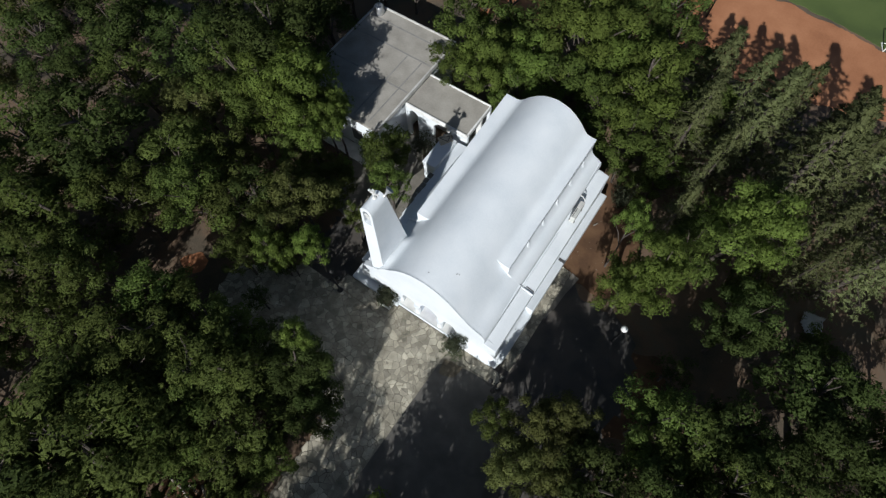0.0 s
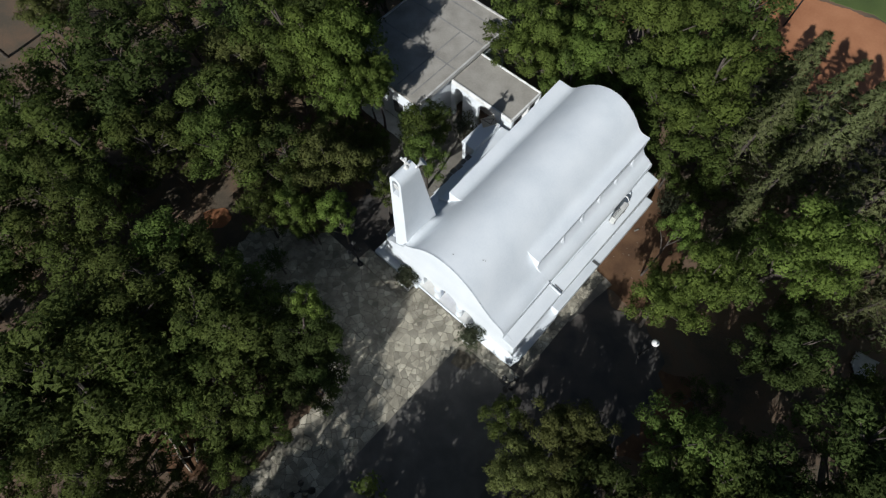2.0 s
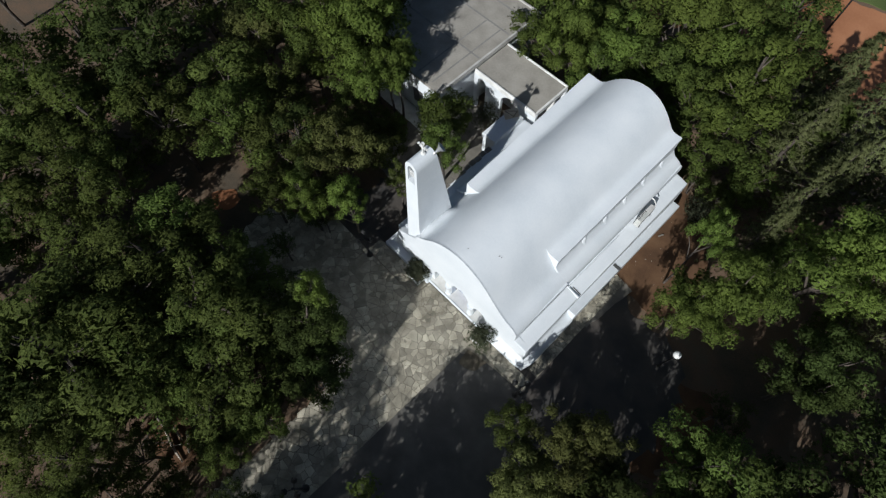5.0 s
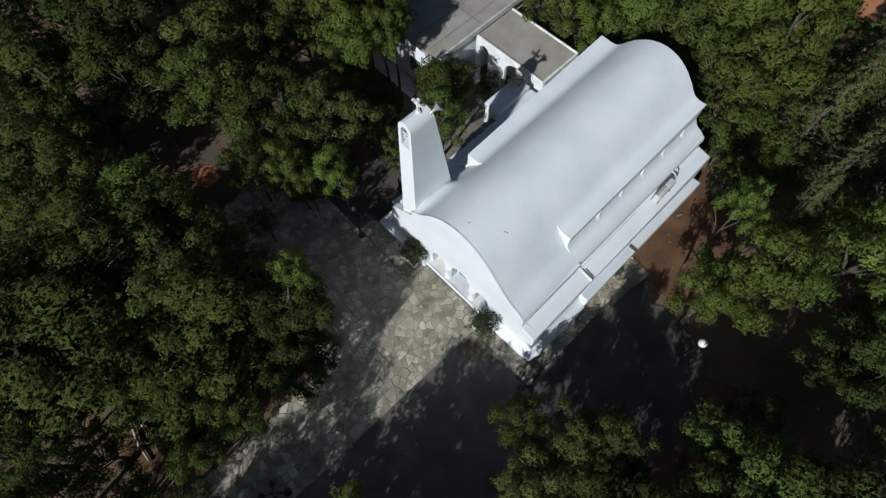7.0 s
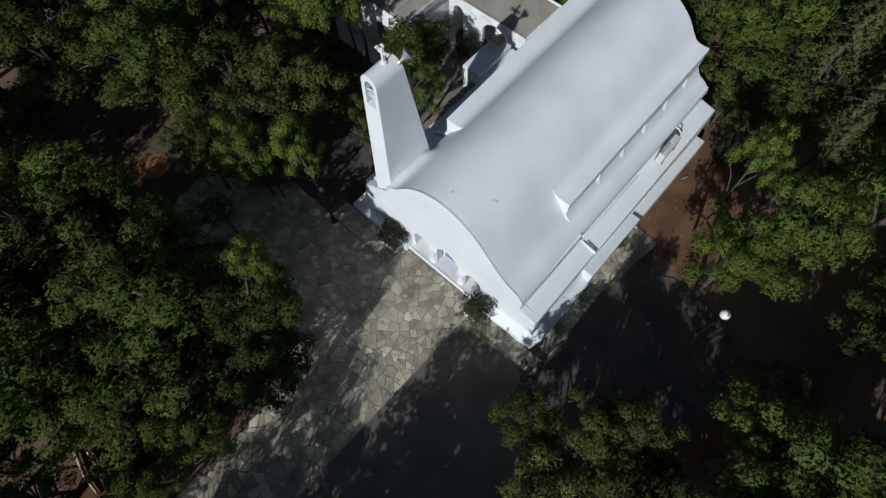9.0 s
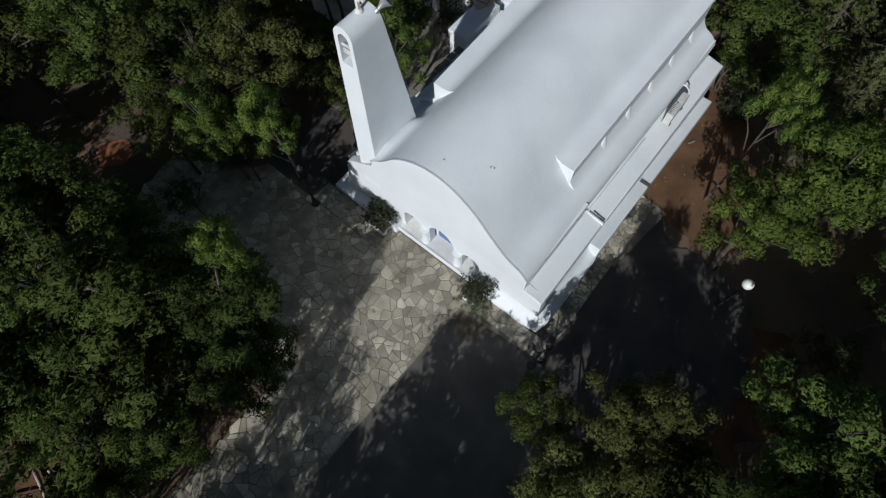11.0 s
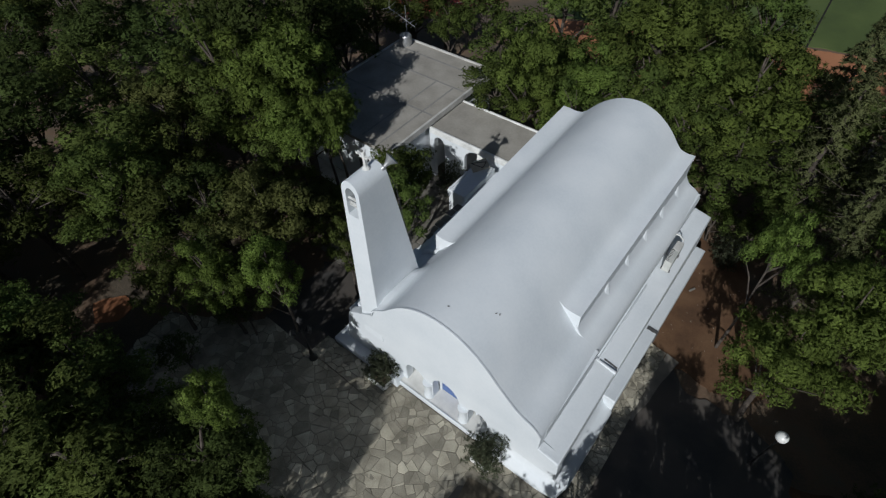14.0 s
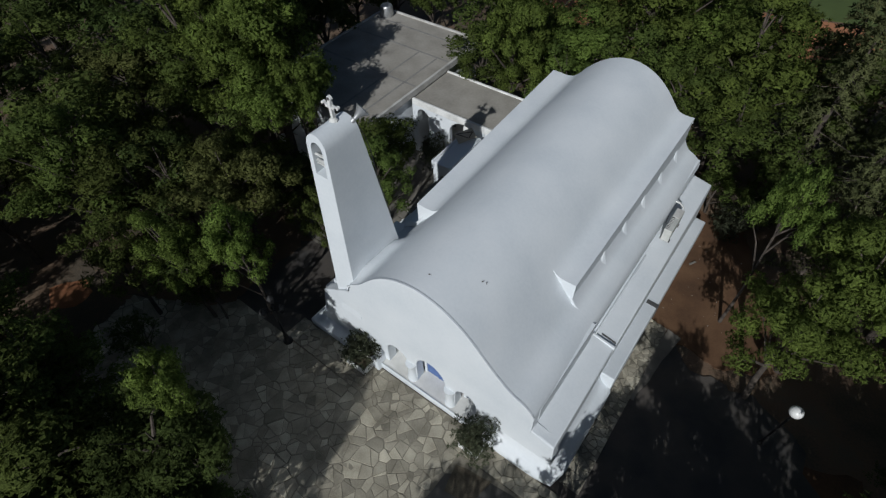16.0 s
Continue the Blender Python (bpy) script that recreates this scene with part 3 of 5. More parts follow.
# cross with budded ends
cz, cy, cxx = 10.44, 1.5, -4.03
crossbits = [box(cxx - 0.05, cxx + 0.05, cy - 0.05, cy + 0.05, cz - 0.05, cz + 0.72), box(cxx - 0.22, cxx + 0.22, cy - 0.045, cy + 0.045, cz + 0.41, cz + 0.5)]
for px, pz in ((-0.23, 0.455), (0.23, 0.455), (0, 0.73)):
    for ox, oz in ((0, 0), (0.05 * (1 if px else 0), 0.05), (-0.05 * (1 if not px else 0), 0)):
        crossbits.append(loft([ring((cxx + px + ox * (1 if px > 0 else -1), cy - 0.05, cz + pz + (oz if px else oz * 0.6)), 0.055, 8, ax="y"), ring((cxx + px + ox * (1 if px > 0 else -1), cy + 0.05, cz + pz + (oz if px else oz * 0.6)), 0.055, 8, ax="y")]))
part("cross", join(*crossbits), WHITE_OLD, tower, "white stone cross with budded ends")
part("cross_foot", turned([(0.16, -0.12), (0.14, 0.02), (0.08, 0.08)], (cxx, cy, cz), 10), WHITE_OLD, tower)
horn_at = pose(-3.72, 2.02, 10.3, -52, 28, 0)
horn_v, horn_f = turned([(0.05, -0.2), (0.09, -0.18), (0.09, -0.02), (0.06, 0.0), (0.08, 0.1), (0.13, 0.22), (0.22, 0.34), (0.27, 0.38), (0.25, 0.37), (0.12, 0.2), (0.03, 0.06)], (0, 0, 0), 20)
part("loudspeaker", ([tuple(horn_at @ Vector(v)) for v in horn_v], horn_f), STEEL, tower, "pale grey horn loudspeaker", 50)
part("bracket", tube([(-3.8, 1.85, 9.95), (-3.74, 1.98, 10.12), (-3.72, 2.02, 10.3)], [0.025] * 3, 6), IRON, tower, "thin metal bracket")
part("cable", tube([(-3.7, 2.03, 10.2), (-3.5, 2.1, 9.7), (-3.42, 2.16, 9.2), (-3.4, 2.3, 7.6), (-3.3, 2.5, 6.2)], [0.016] * 5, 5), IRON, tower, "dark cable down the tower")


# ---- trees ----
def unit(v):
    return v / np.linalg.norm(v, axis=1)[:, None]


def tufts(points, heads, owner, per, length, width, rnd):
    """Needle tufts: short sprays that burst from the end of a shoot. heads: the way each shoot points; owner: the middle of its clump."""
    m = len(points)
    c, h, o = (np.repeat(q, per, axis=0) for q in (points, heads, owner))
    n = m * per
    d = unit(h * 0.75 + unit(rnd.normal(size=(n, 3))))
    size = np.repeat(rnd.uniform(0.75, 1.25, size=(m, 1)), per, axis=0) * rnd.uniform(0.7, 1.15, size=(n, 1))
    side = unit(np.cross(d, rnd.normal(size=(n, 3))))
    root = c + d * 0.02
    v = np.stack([root - side * width * size * 0.5, root + side * width * size * 0.5, root + d * length * size], axis=1).reshape(-1, 3)
    facing = unit(c - o + 1e-4) * 0.6 + d * 0.22 + np.array([0, 0, 0.5])
    return v, facing


def shoots(centres, radii, count, rnd, flat):
    """Ends of the shoots of each clump, most of them on its upper and outer side."""
    c = np.repeat(np.array(centres), count, axis=0)
    r = np.repeat(np.array(radii), count)[:, None]
    d = unit(rnd.normal(size=(len(c), 3)) + np.array([0, 0, 0.35]))
    p = c + d * r * rnd.uniform(0.68, 1.05, size=(len(c), 1)) * np.array([1, 1, flat])
    return p, unit(d + np.array([0, 0, 0.45])), c


SPHERE = bmesh.new()
bmesh.ops.create_icosphere(SPHERE, subdivisions=3, radius=1.0)
BALL = np.array([[l.vert.co for l in f.loops] for f in SPHERE.faces])
bmesh.ops.subdivide_edges(SPHERE, edges=SPHERE.edges[:], cuts=1, use_grid_fill=True)
BALL_FINE = np.array([[l.vert.co for l in f.loops] for f in SPHERE.faces])
SPHERE.free()


def hearts(centres, radii, flat, rnd, count, size):
    """The dense inside of each clump: short ragged sprays round its middle, which let little light through."""
    out, facing = [], []
    ball = BALL_FINE if count > 150 else BALL
    for c, r in zip(centres, radii):
        k = rnd.choice(len(ball), count, replace=False)
        tri = ball[k] * (r * size) * rnd.uniform(0.6, 1.15, size=(count, 1, 1))
        mid = tri.mean(axis=1, keepdims=True)
        tri = mid + (tri - mid) * (2.0 if count > 150 else 1.35) + rnd.normal(size=tri.shape) * r * 0.05
        facing.append(mid[:, 0, :] / np.linalg.norm(mid[:, 0, :], axis=1)[:, None] * 0.7 + np.array([0, 0, 0.5]))
        out.append((tri * np.array([1, 1, flat]) + np.array(c)).reshape(-1, 3))
    return np.concatenate(out), np.concatenate(facing)


def leaf_mesh(name, v, facing, mat):
    """Loose small leaves whose shading follows the roundness of their tuft."""
    me = bpy.data.meshes.new(name)
    n = len(v) // 3
    t = v.reshape(-1, 3, 3)
    turned_in = (np.cross(t[:, 1] - t[:, 0], t[:, 2] - t[:, 0]) * facing).sum(1) < 0
    t[turned_in] = t[turned_in][:, ::-1]
    v = t.reshape(-1, 3)
    me.vertices.add(len(v))
    me.vertices.foreach_set("co", v.ravel().astype(np.float32))
    me.loops.add(len(v))
    me.loops.foreach_set("vertex_index", np.arange(len(v), dtype=np.int32))
    me.polygons.add(n)
    me.polygons.foreach_set("loop_start", np.arange(0, 3 * n, 3, dtype=np.int32))
    me.update(calc_edges=True)
    facing = facing / np.linalg.norm(facing, axis=1)[:, None]
    me.normals_split_custom_set_from_vertices(np.repeat(facing, 3, axis=0).astype(np.float32))
    me.materials.append(mat)
    return me


def tree(name, label, mat, seed, height, radius, base, style, clumps, count, per, length, width):
    """A tapered trunk with limbs, and a crown of needle tufts at the ends of the shoots. It is built at the origin."""
    rnd = np.random.default_rng(seed)
    ob = thing(name, label, "tree")
    lean = rnd.uniform(-0.25, 0.25, 2)
    top = height * (0.97 if style == "cone" else 0.86)
    r0 = 0.035 * height * 0.5 + 0.03
    if style == "cone":
        # whorls of drooping branches, each with side sprays
        pts = [(lean[0] * z / height, lean[1] * z / height, z) for z in steps(-0.4, top, 8)]
        wood = [tube(pts, [r0 * (1 - 0.9 * k / 8) for k in range(9)], 8)]
        p, h, o = [], [], []
        for i in range(clumps):
            z = base + (height - base) * ((i + 0.5) / clumps) ** 0.9
            share = 1 - (z - base) / (height - base)
            reach = (radius * share ** 0.85 + 0.16) * rnd.uniform(0.72, 1.15)
            a = i * 2.4 + rnd.uniform(-0.4, 0.4)
            u = np.array([math.cos(a), math.sin(a), 0.0])
            w = np.array([-u[1], u[0], 0.0])
            foot = np.array([lean[0] * z / height, lean[1] * z / height, z])
            rise = rnd.uniform(-0.12, 0.22)
            if share > 0.25 and i % 3 == 0:
                wood.append(tube([tuple(foot), tuple(foot + u * reach * 0.85 + np.array([0, 0, rise * reach * 0.85]))], [0.035, 0.01], 4))
            for k in range(count):
                t = (0.22 + 0.83 * (k + rnd.uniform(0, 0.9)) / count)
                off = rnd.uniform(-1, 1) * 0.34 * reach * (1.05 - t)
                q = foot + u * t * reach + w * off + np.array([0, 0, rise * t * reach - 0.18 * t * t * reach + rnd.uniform(-0.08, 0.08)])
                p.append(q)
                h.append(u + w * off * 0.8 + np.array([0, 0, 0.35]))
                o.append(foot + np.array([0, 0, -0.3]))
        v, facing = tufts(np.array(p), unit(np.array(h)), np.array(o), per, length, width, rnd)
    else:
        centres, radii = [], []
        limb_count = 9
        turn = rnd.uniform(0, 6.28)
        for i in range(clumps):
            # clumps gather along the limbs and over a lobed dome; a few hang low
            up = rnd.uniform(-0.35, 1.0)
            a = turn + 2 * math.pi * (i % limb_count) / limb_count + rnd.normal() * 0.34
            lobe = 1 + 0.2 * math.sin(3 * a + seed) + 0.16 * math.sin(5 * a + 2 * seed)
            flatr = math.sqrt(max(0.0, 1 - up * up)) * lobe
            deep = rnd.uniform(0.6, 0.92) if i % 6 else rnd.uniform(0.25, 0.5)
            z = base + 0.42 * (height - base) + up * 0.52 * (height - base) * deep
            rr = radius * flatr * deep
            centres.append((lean[0] * z / 4 + rr * math.cos(a), lean[1] * z / 4 + rr * math.sin(a), z))
            radii.append(radius * (rnd.uniform(0.2, 0.36) if style == "round" else rnd.uniform(0.14, 0.26)))
        pts = [(lean[0] * z / 4 + 0.08 * math.sin(z * 1.3 + seed), lean[1] * z / 4 + 0.08 * math.cos(z * 1.1 + seed), z) for z in steps(-0.4, top, 8)]
        wood = [tube(pts, [r0 * (1 - 0.9 * k / 8) for k in range(9)], 8)]
        for i in rnd.permutation(clumps)[:14]:
            c = np.array(centres[i]) - np.array([0, 0, 0.4 * radii[i]])
            z0 = max(base * 0.75, c[2] - rnd.uniform(0.5, 1.6))
            k = min(7, max(1, int((z0 + 0.4) / (top + 0.4) * 8)))
            foot = np.array(pts[k])
            mid = (foot + c) / 2 + np.array([0, 0, 0.18]) + rnd.normal(size=3) * 0.12
            wood.append(tube([tuple(foot), tuple(mid), tuple(c)], [r0 * 0.42, r0 * 0.24, 0.015], 5))
        p, h, o = shoots(centres, radii, count, rnd, 0.75)
        v, facing = tufts(p, h, o, per, length, width, rnd)
        hv, hf = hearts(centres, radii, 0.75, rnd, 260 if per > 12 else 200 if per > 10 else 84 if style == "round" else 36, 0.68)
        v, facing = np.concatenate([v, hv]), np.concatenate([facing, hf])
    part("trunk", join(*wood), BARK, ob, "rough grey-brown trunk and limbs", 60)
    crown = new("crown", leaf_mesh("crown", v, facing, mat))
    crown.parent = ob
    return ob


KINDS = {}
VARIANTS = 3
for key, name, label, mat, style, h, r, base, clumps, count, per, ln, wd in (
        ("g", "pine_tree", "green pine with a dense clumped crown", PINE_G, "round", 8.6, 2.4, 1.9, 35, 14, 11, 0.14, 0.036),
        ("b", "pine_tree", "fresh bright green pine with rounded clumps", PINE_B, "round", 8.4, 2.3, 1.5, 38, 36, 13, 0.13, 0.034),
        ("p", "pine_tree", "tall green pine with a small compact crown", PINE_B, "round", 8.6, 2.3, 5.2, 26, 36, 13, 0.14, 0.038),
        ("o", "pine_tree", "olive-green pine with a loose crown", PINE_O, "round", 8.4, 2.4, 1.9, 35, 14, 11, 0.14, 0.036),
        ("d", "pine_tree", "dark green pine with shade put into its needles", PINE_D, "round", 8.2, 2.4, 2.0, 33, 13, 11, 0.14, 0.036),
        ("w", "deciduous_tree", "half-withered tree with yellowish brown leaves", WITHERED, "round", 8.0, 2.3, 2.6, 38, 34, 13, 0.12, 0.038),
        ("s", "pine_tree", "sparse dark pine with bare branches", PINE_D, "sparse", 7.2, 2.2, 2.6, 44, 14, 10, 0.16, 0.04),
        ("c", "spruce_tree", "grey-green conical conifer with layered branches", SPRUCE, "cone", 11.0, 2.6, 1.2, 130, 10, 10, 0.2, 0.065),
        ("G", "pine_tree", "green pine at the edge of the wood", PINE_G, "round", 8.6, 2.4, 3.2, 30, 14, 8, 0.2, 0.07),
        ("O", "pine_tree", "olive-green pine at the edge of the wood", PINE_O, "round", 8.6, 2.4, 3.2, 30, 14, 8, 0.2, 0.07),
        ("C", "spruce_tree", "grey-green conifer at the edge of the wood", SPRUCE, "cone", 11.0, 2.5, 1.2, 90, 6, 8, 0.3, 0.11)):
    KINDS[key] = [tree(name, label, mat, 11 + 7 * k + ord(key[0]), h, r, base, style, clumps, count, per, ln, wd) for k in range(VARIANTS)]

planted = []
used = set()


def plant(kind, x, y, r, rnd, tall=1.0):
    """Sets one tree of a kind with crown radius r at (x, y)."""
    k = rnd.randrange(VARIANTS)
    src = KINDS[kind][k]
    s = r / 2.3
    sz = max(0.78, min(1.15, 0.5 + 0.5 * s)) * rnd.uniform(0.94, 1.06) * tall
    sx = max(0.45, s * (1.06 if x < -9.5 or x > 12.5 or y < -10.5 or y > 19 else 0.95))
    m = pose(x, y, gz(y) - 0.05, 0, 0, rnd.uniform(0, 360)) @ Matrix.Diagonal((sx, sx, sz, 1))
    if (kind, k) in used:
        ob = copy_thing(src, m)
    else:
        used.add((kind, k))
        src.matrix_basis = m
        src["group"] = "pine wood"
        ob = src
    ob["group"] = "pine wood"
    planted.append((x, y, r))
    return ob


def grove(seed, *clusters):
    """Trees by kind, place, crown radius and, for some, how tall they are beside the usual."""
    rnd = random.Random(seed)
    for rows in clusters:
        for kind, x, y, r, *tall in rows:
            plant(kind, x, y, r, rnd, *tall)


grove(1, [
    ("d", -35.1, 0.1, 2.6), ("d", -31.8, 3.6, 3.0), ("d", -25.7, 6.3, 3.0), ("g", -21.5, 9.1, 2.6), ("b", -15.6, 7.0, 2.7, 1.35), ("b", -17.2, 5.8, 2.5, 1.2),
    ("b", -16.4, 7.6, 1.6, 1.2), ("w", -22.2, 2.9, 2.6), ("o", -27.0, 1.5, 2.6), ("d", -29.8, -2.2, 2.6), ("g", -27.5, -5.8, 2.6), ("d", -23.6, -3.8, 2.6),
    ("o", -19.9, -1.8, 2.6), ("o", -16.8, 0.8, 1.8), ("g", -16.2, -2.9, 2.3), ("o", -19.0, -6.0, 2.0), ("g", -21.4, -8.4, 2.6), ("o", -13.2, -1.4, 2.0),
], [
    ("w", -10.5, 0.9, 2.0), ("o", -7.4, 2.3, 1.1), ("g", -8.9, 7.5, 2.0, 0.76), ("g", -7.2, 5.8, 1.5, 0.86),
])
grove(2, [
    ("b", -9.7, -2.9, 1.0, 0.9), ("b", -7.9, -1.2, 0.95, 0.9), ("p", -4.5, -6.2, 0.95, 1.08), ("o", -19.4, -12.0, 2.6), ("o", -17.6, -10.4, 2.4), ("g", -13.4, -9.1, 1.9, 0.8),
    ("o", -11.7, -4.2, 1.5), ("o", -11.6, -10.6, 2.6, 0.9), ("o", -17.2, -13.8, 2.3, 0.8), ("o", -9.6, -8.7, 1.6, 0.8), ("o", -8.3, -11.2, 2.6, 0.85), ("o", -10.2, -13.8, 2.5, 0.9),
    ("d", -11.6, -16.9, 2.0, 0.7), ("s", -6.2, -8.3, 1.7, 0.62), ("d", -2.2, -8.9, 1.3, 0.55), ("s", -2.7, -10.6, 1.7, 0.68), ("o", -4.8, -12.9, 2.4, 0.58), ("g", -7.0, -13.8, 2.3, 0.72),
], [
    ("o", -9.0, -16.9, 3.1), ("d", -10.9, -19.2, 2.6), ("g", -1.9, -12.3, 1.5, 0.85), ("o", -23.7, -10.4, 2.3),
])
grove(3, [
    ("g", -9.8, 17.9, 1.7), ("b", -7.1, 19.4, 2.5), ("b", -4.0, 20.7, 2.5), ("b", -1.5, 23.8, 2.6), ("b", 1.5, 25.1, 2.6), ("b", -7.3, 17.2, 1.9),
    ("g", -4.0, 18.2, 1.7), ("g", -1.2, 20.2, 2.3), ("g", 4.6, 20.0, 2.3), ("b", 4.0, 21.6, 2.6), ("g", 8.2, 18.6, 1.9), ("c", 8.2, 21.5, 2.2),
    ("c", 11.1, 19.2, 1.9), ("c", 11.8, 23.3, 2.5), ("c", 15.9, 21.2, 2.8), ("c", 18.3, 23.8, 2.1), ("c", 18.6, 18.1, 2.0), ("c", 10.4, 14.7, 1.6),
], [
    ("g", 1.8, 20.6, 1.9),
])
grove(4, [
    ("p", 8.35, 10.8, 1.15, 1.42), ("b", 10.2, 7.6, 1.6, 0.78), ("b", 11.0, 9.7, 1.9, 0.88), ("g", 12.3, 12.9, 1.8), ("b", 14.1, 14.1, 2.2), ("g", 16.8, 13.3, 1.9),
    ("d", 16.6, 10.3, 1.8), ("d", 16.7, 8.9, 1.5), ("s", 14.9, 5.2, 1.4, 0.6), ("g", 21.9, 11.1, 1.8), ("d", 21.3, 7.0, 2.5), ("d", 23.4, 6.1, 2.5),
    ("c", 19.4, 16.2, 1.4), ("g", 5.4, 18.2, 1.4, 0.7), ("o", 7.3, 17.8, 1.2, 0.6), ("g", 2.6, 18.4, 1.4, 0.7),
])
grove(5, [
    ("o", 7.1, -3.4, 1.1, 0.8), ("w", 9.8, -2.2, 1.9, 1.0), ("w", 11.5, -1.9, 2.0, 0.78), ("w", 9.4, -4.8, 1.8, 0.85), ("w", 11.5, -4.3, 2.1, 0.85), ("d", 13.4, -3.3, 1.7, 0.95),
    ("g", 14.6, 0.8, 1.8), ("g", 16.9, 1.1, 2.1), ("d", 16.4, -1.2, 1.8), ("d", 18.4, 2.6, 1.9), ("d", 20.5, 1.6, 1.9), ("o", 18.6, -0.1, 1.8),
    ("d", 22.5, 3.1, 1.9),
])


# unseen tall pines, added south of the forecourt to throw its long shadows
grove(9, [
    ("s", -0.9, -17.4, 1.7, 1.0), ("s", -0.6, -24.2, 1.7, 1.0), ("s", 1.3, -18.5, 1.8, 1.5), ("s", 2.2, -19.4, 1.8, 1.25), ("s", 1.3, -25.6, 1.7, 1.3), ("s", 3.4, -19.2, 1.6),
    ("O", 3.0, -21.0, 1.3), ("s", 0.5, -20.2, 1.6), ("G", -1.6, -20.6, 1.6), ("s", 2.3, -16.3, 1.6, 0.85), ("p", 1.3, -16.9, 1.6, 1.24), ("p", 2.1, -17.6, 1.6, 1.2),
    ("O", 3.1, -18.2, 1.3, 1.0), ("s", 3.1, -17.4, 1.5, 0.8), ("G", 6.5, -11.9, 2.0, 0.88), ("G", 5.7, -13.8, 1.8, 0.92), ("G", 7.9, -11.2, 1.7, 0.8), ("G", 8.9, -12.6, 1.8, 0.85),
], [
    ("O", 5.4, -15.8, 1.5, 0.9), ("O", 4.2, -17.2, 1.4, 0.68), ("G", 7.4, -15.9, 2.0), ("O", 9.6, -14.6, 1.9), ("O", 4.6, -18.4, 1.4, 1.0), ("G", 6.6, -18.8, 2.1),
    ("O", 8.8, -18.0, 2.2), ("G", 10.9, -16.4, 2.2), ("G", 9.0, -10.2, 1.6, 0.72), ("O", 11.5, -9.8, 1.9, 0.8), ("G", 13.8, -8.4, 1.9, 0.75), ("G", 14.0, -11.5, 2.3),
    ("O", 11.6, -12.4, 2.0), ("G", 8.6, -21.0, 2.3), ("O", 4.2, -24.6, 1.9), ("G", 10.8, -19.4, 2.3), ("s", 3.4, -22.6, 1.7),
])
grove(10, [
    ("g", -21.4, 23.4, 2.2), ("o", -22.8, 25.2, 2.4), ("g", -18.8, 24.8, 2.0), ("o", -20.8, 27.2, 2.3), ("c", 13.2, 25.6, 2.2), ("c", 16.6, 24.9, 2.0),
    ("c", 7.6, 25.2, 2.2), ("c", 20.2, 25.6, 2.2), ("c", 10.2, 25.4, 1.9), ("g", 4.4, 28.4, 2.4), ("c", 24.0, 21.5, 2.5), ("g", -4.4, 26.0, 2.5),
    ("g", -8.2, 24.0, 2.5), ("g", -1.0, 28.6, 2.5), ("g", -11.5, 22.5, 2.2), ("c", 14.5, 17.5, 2.0), ("c", 22.0, 17.5, 2.4), ("g", 12.2, 15.8, 1.8),
], [
    ("g", 8.6, 23.5, 2.0), ("g", 0.8, 22.6, 2.0), ("c", 22.6, 23.8, 2.2),
])
grove(11, [
    ("s", -5.6, -7.3, 1.7, 0.95), ("s", -7.3, -6.7, 1.6, 0.9), ("s", -9.2, -5.6, 1.4, 0.8), ("o", -4.3, -17.3, 1.1, 0.6), ("o", -2.1, -17.1, 1.1, 0.6), ("g", -1.6, -14.6, 1.0, 0.6),
    ("o", -6.2, -17.6, 1.2, 0.65), ("o", -7.3, -15.6, 1.2, 0.7), ("O", -39.4, 1.7, 2.6), ("d", -35.8, 4.6, 2.6), ("O", -31.6, 7.8, 2.5), ("d", -27.6, 10.6, 2.5),
    ("G", -40.7, 5.6, 2.6), ("O", -36.2, 9.0, 2.6), ("G", -31.6, 12.4, 2.6), ("O", -26.8, 15.0, 2.5), ("G", -25.6, 19.4, 2.4),
])
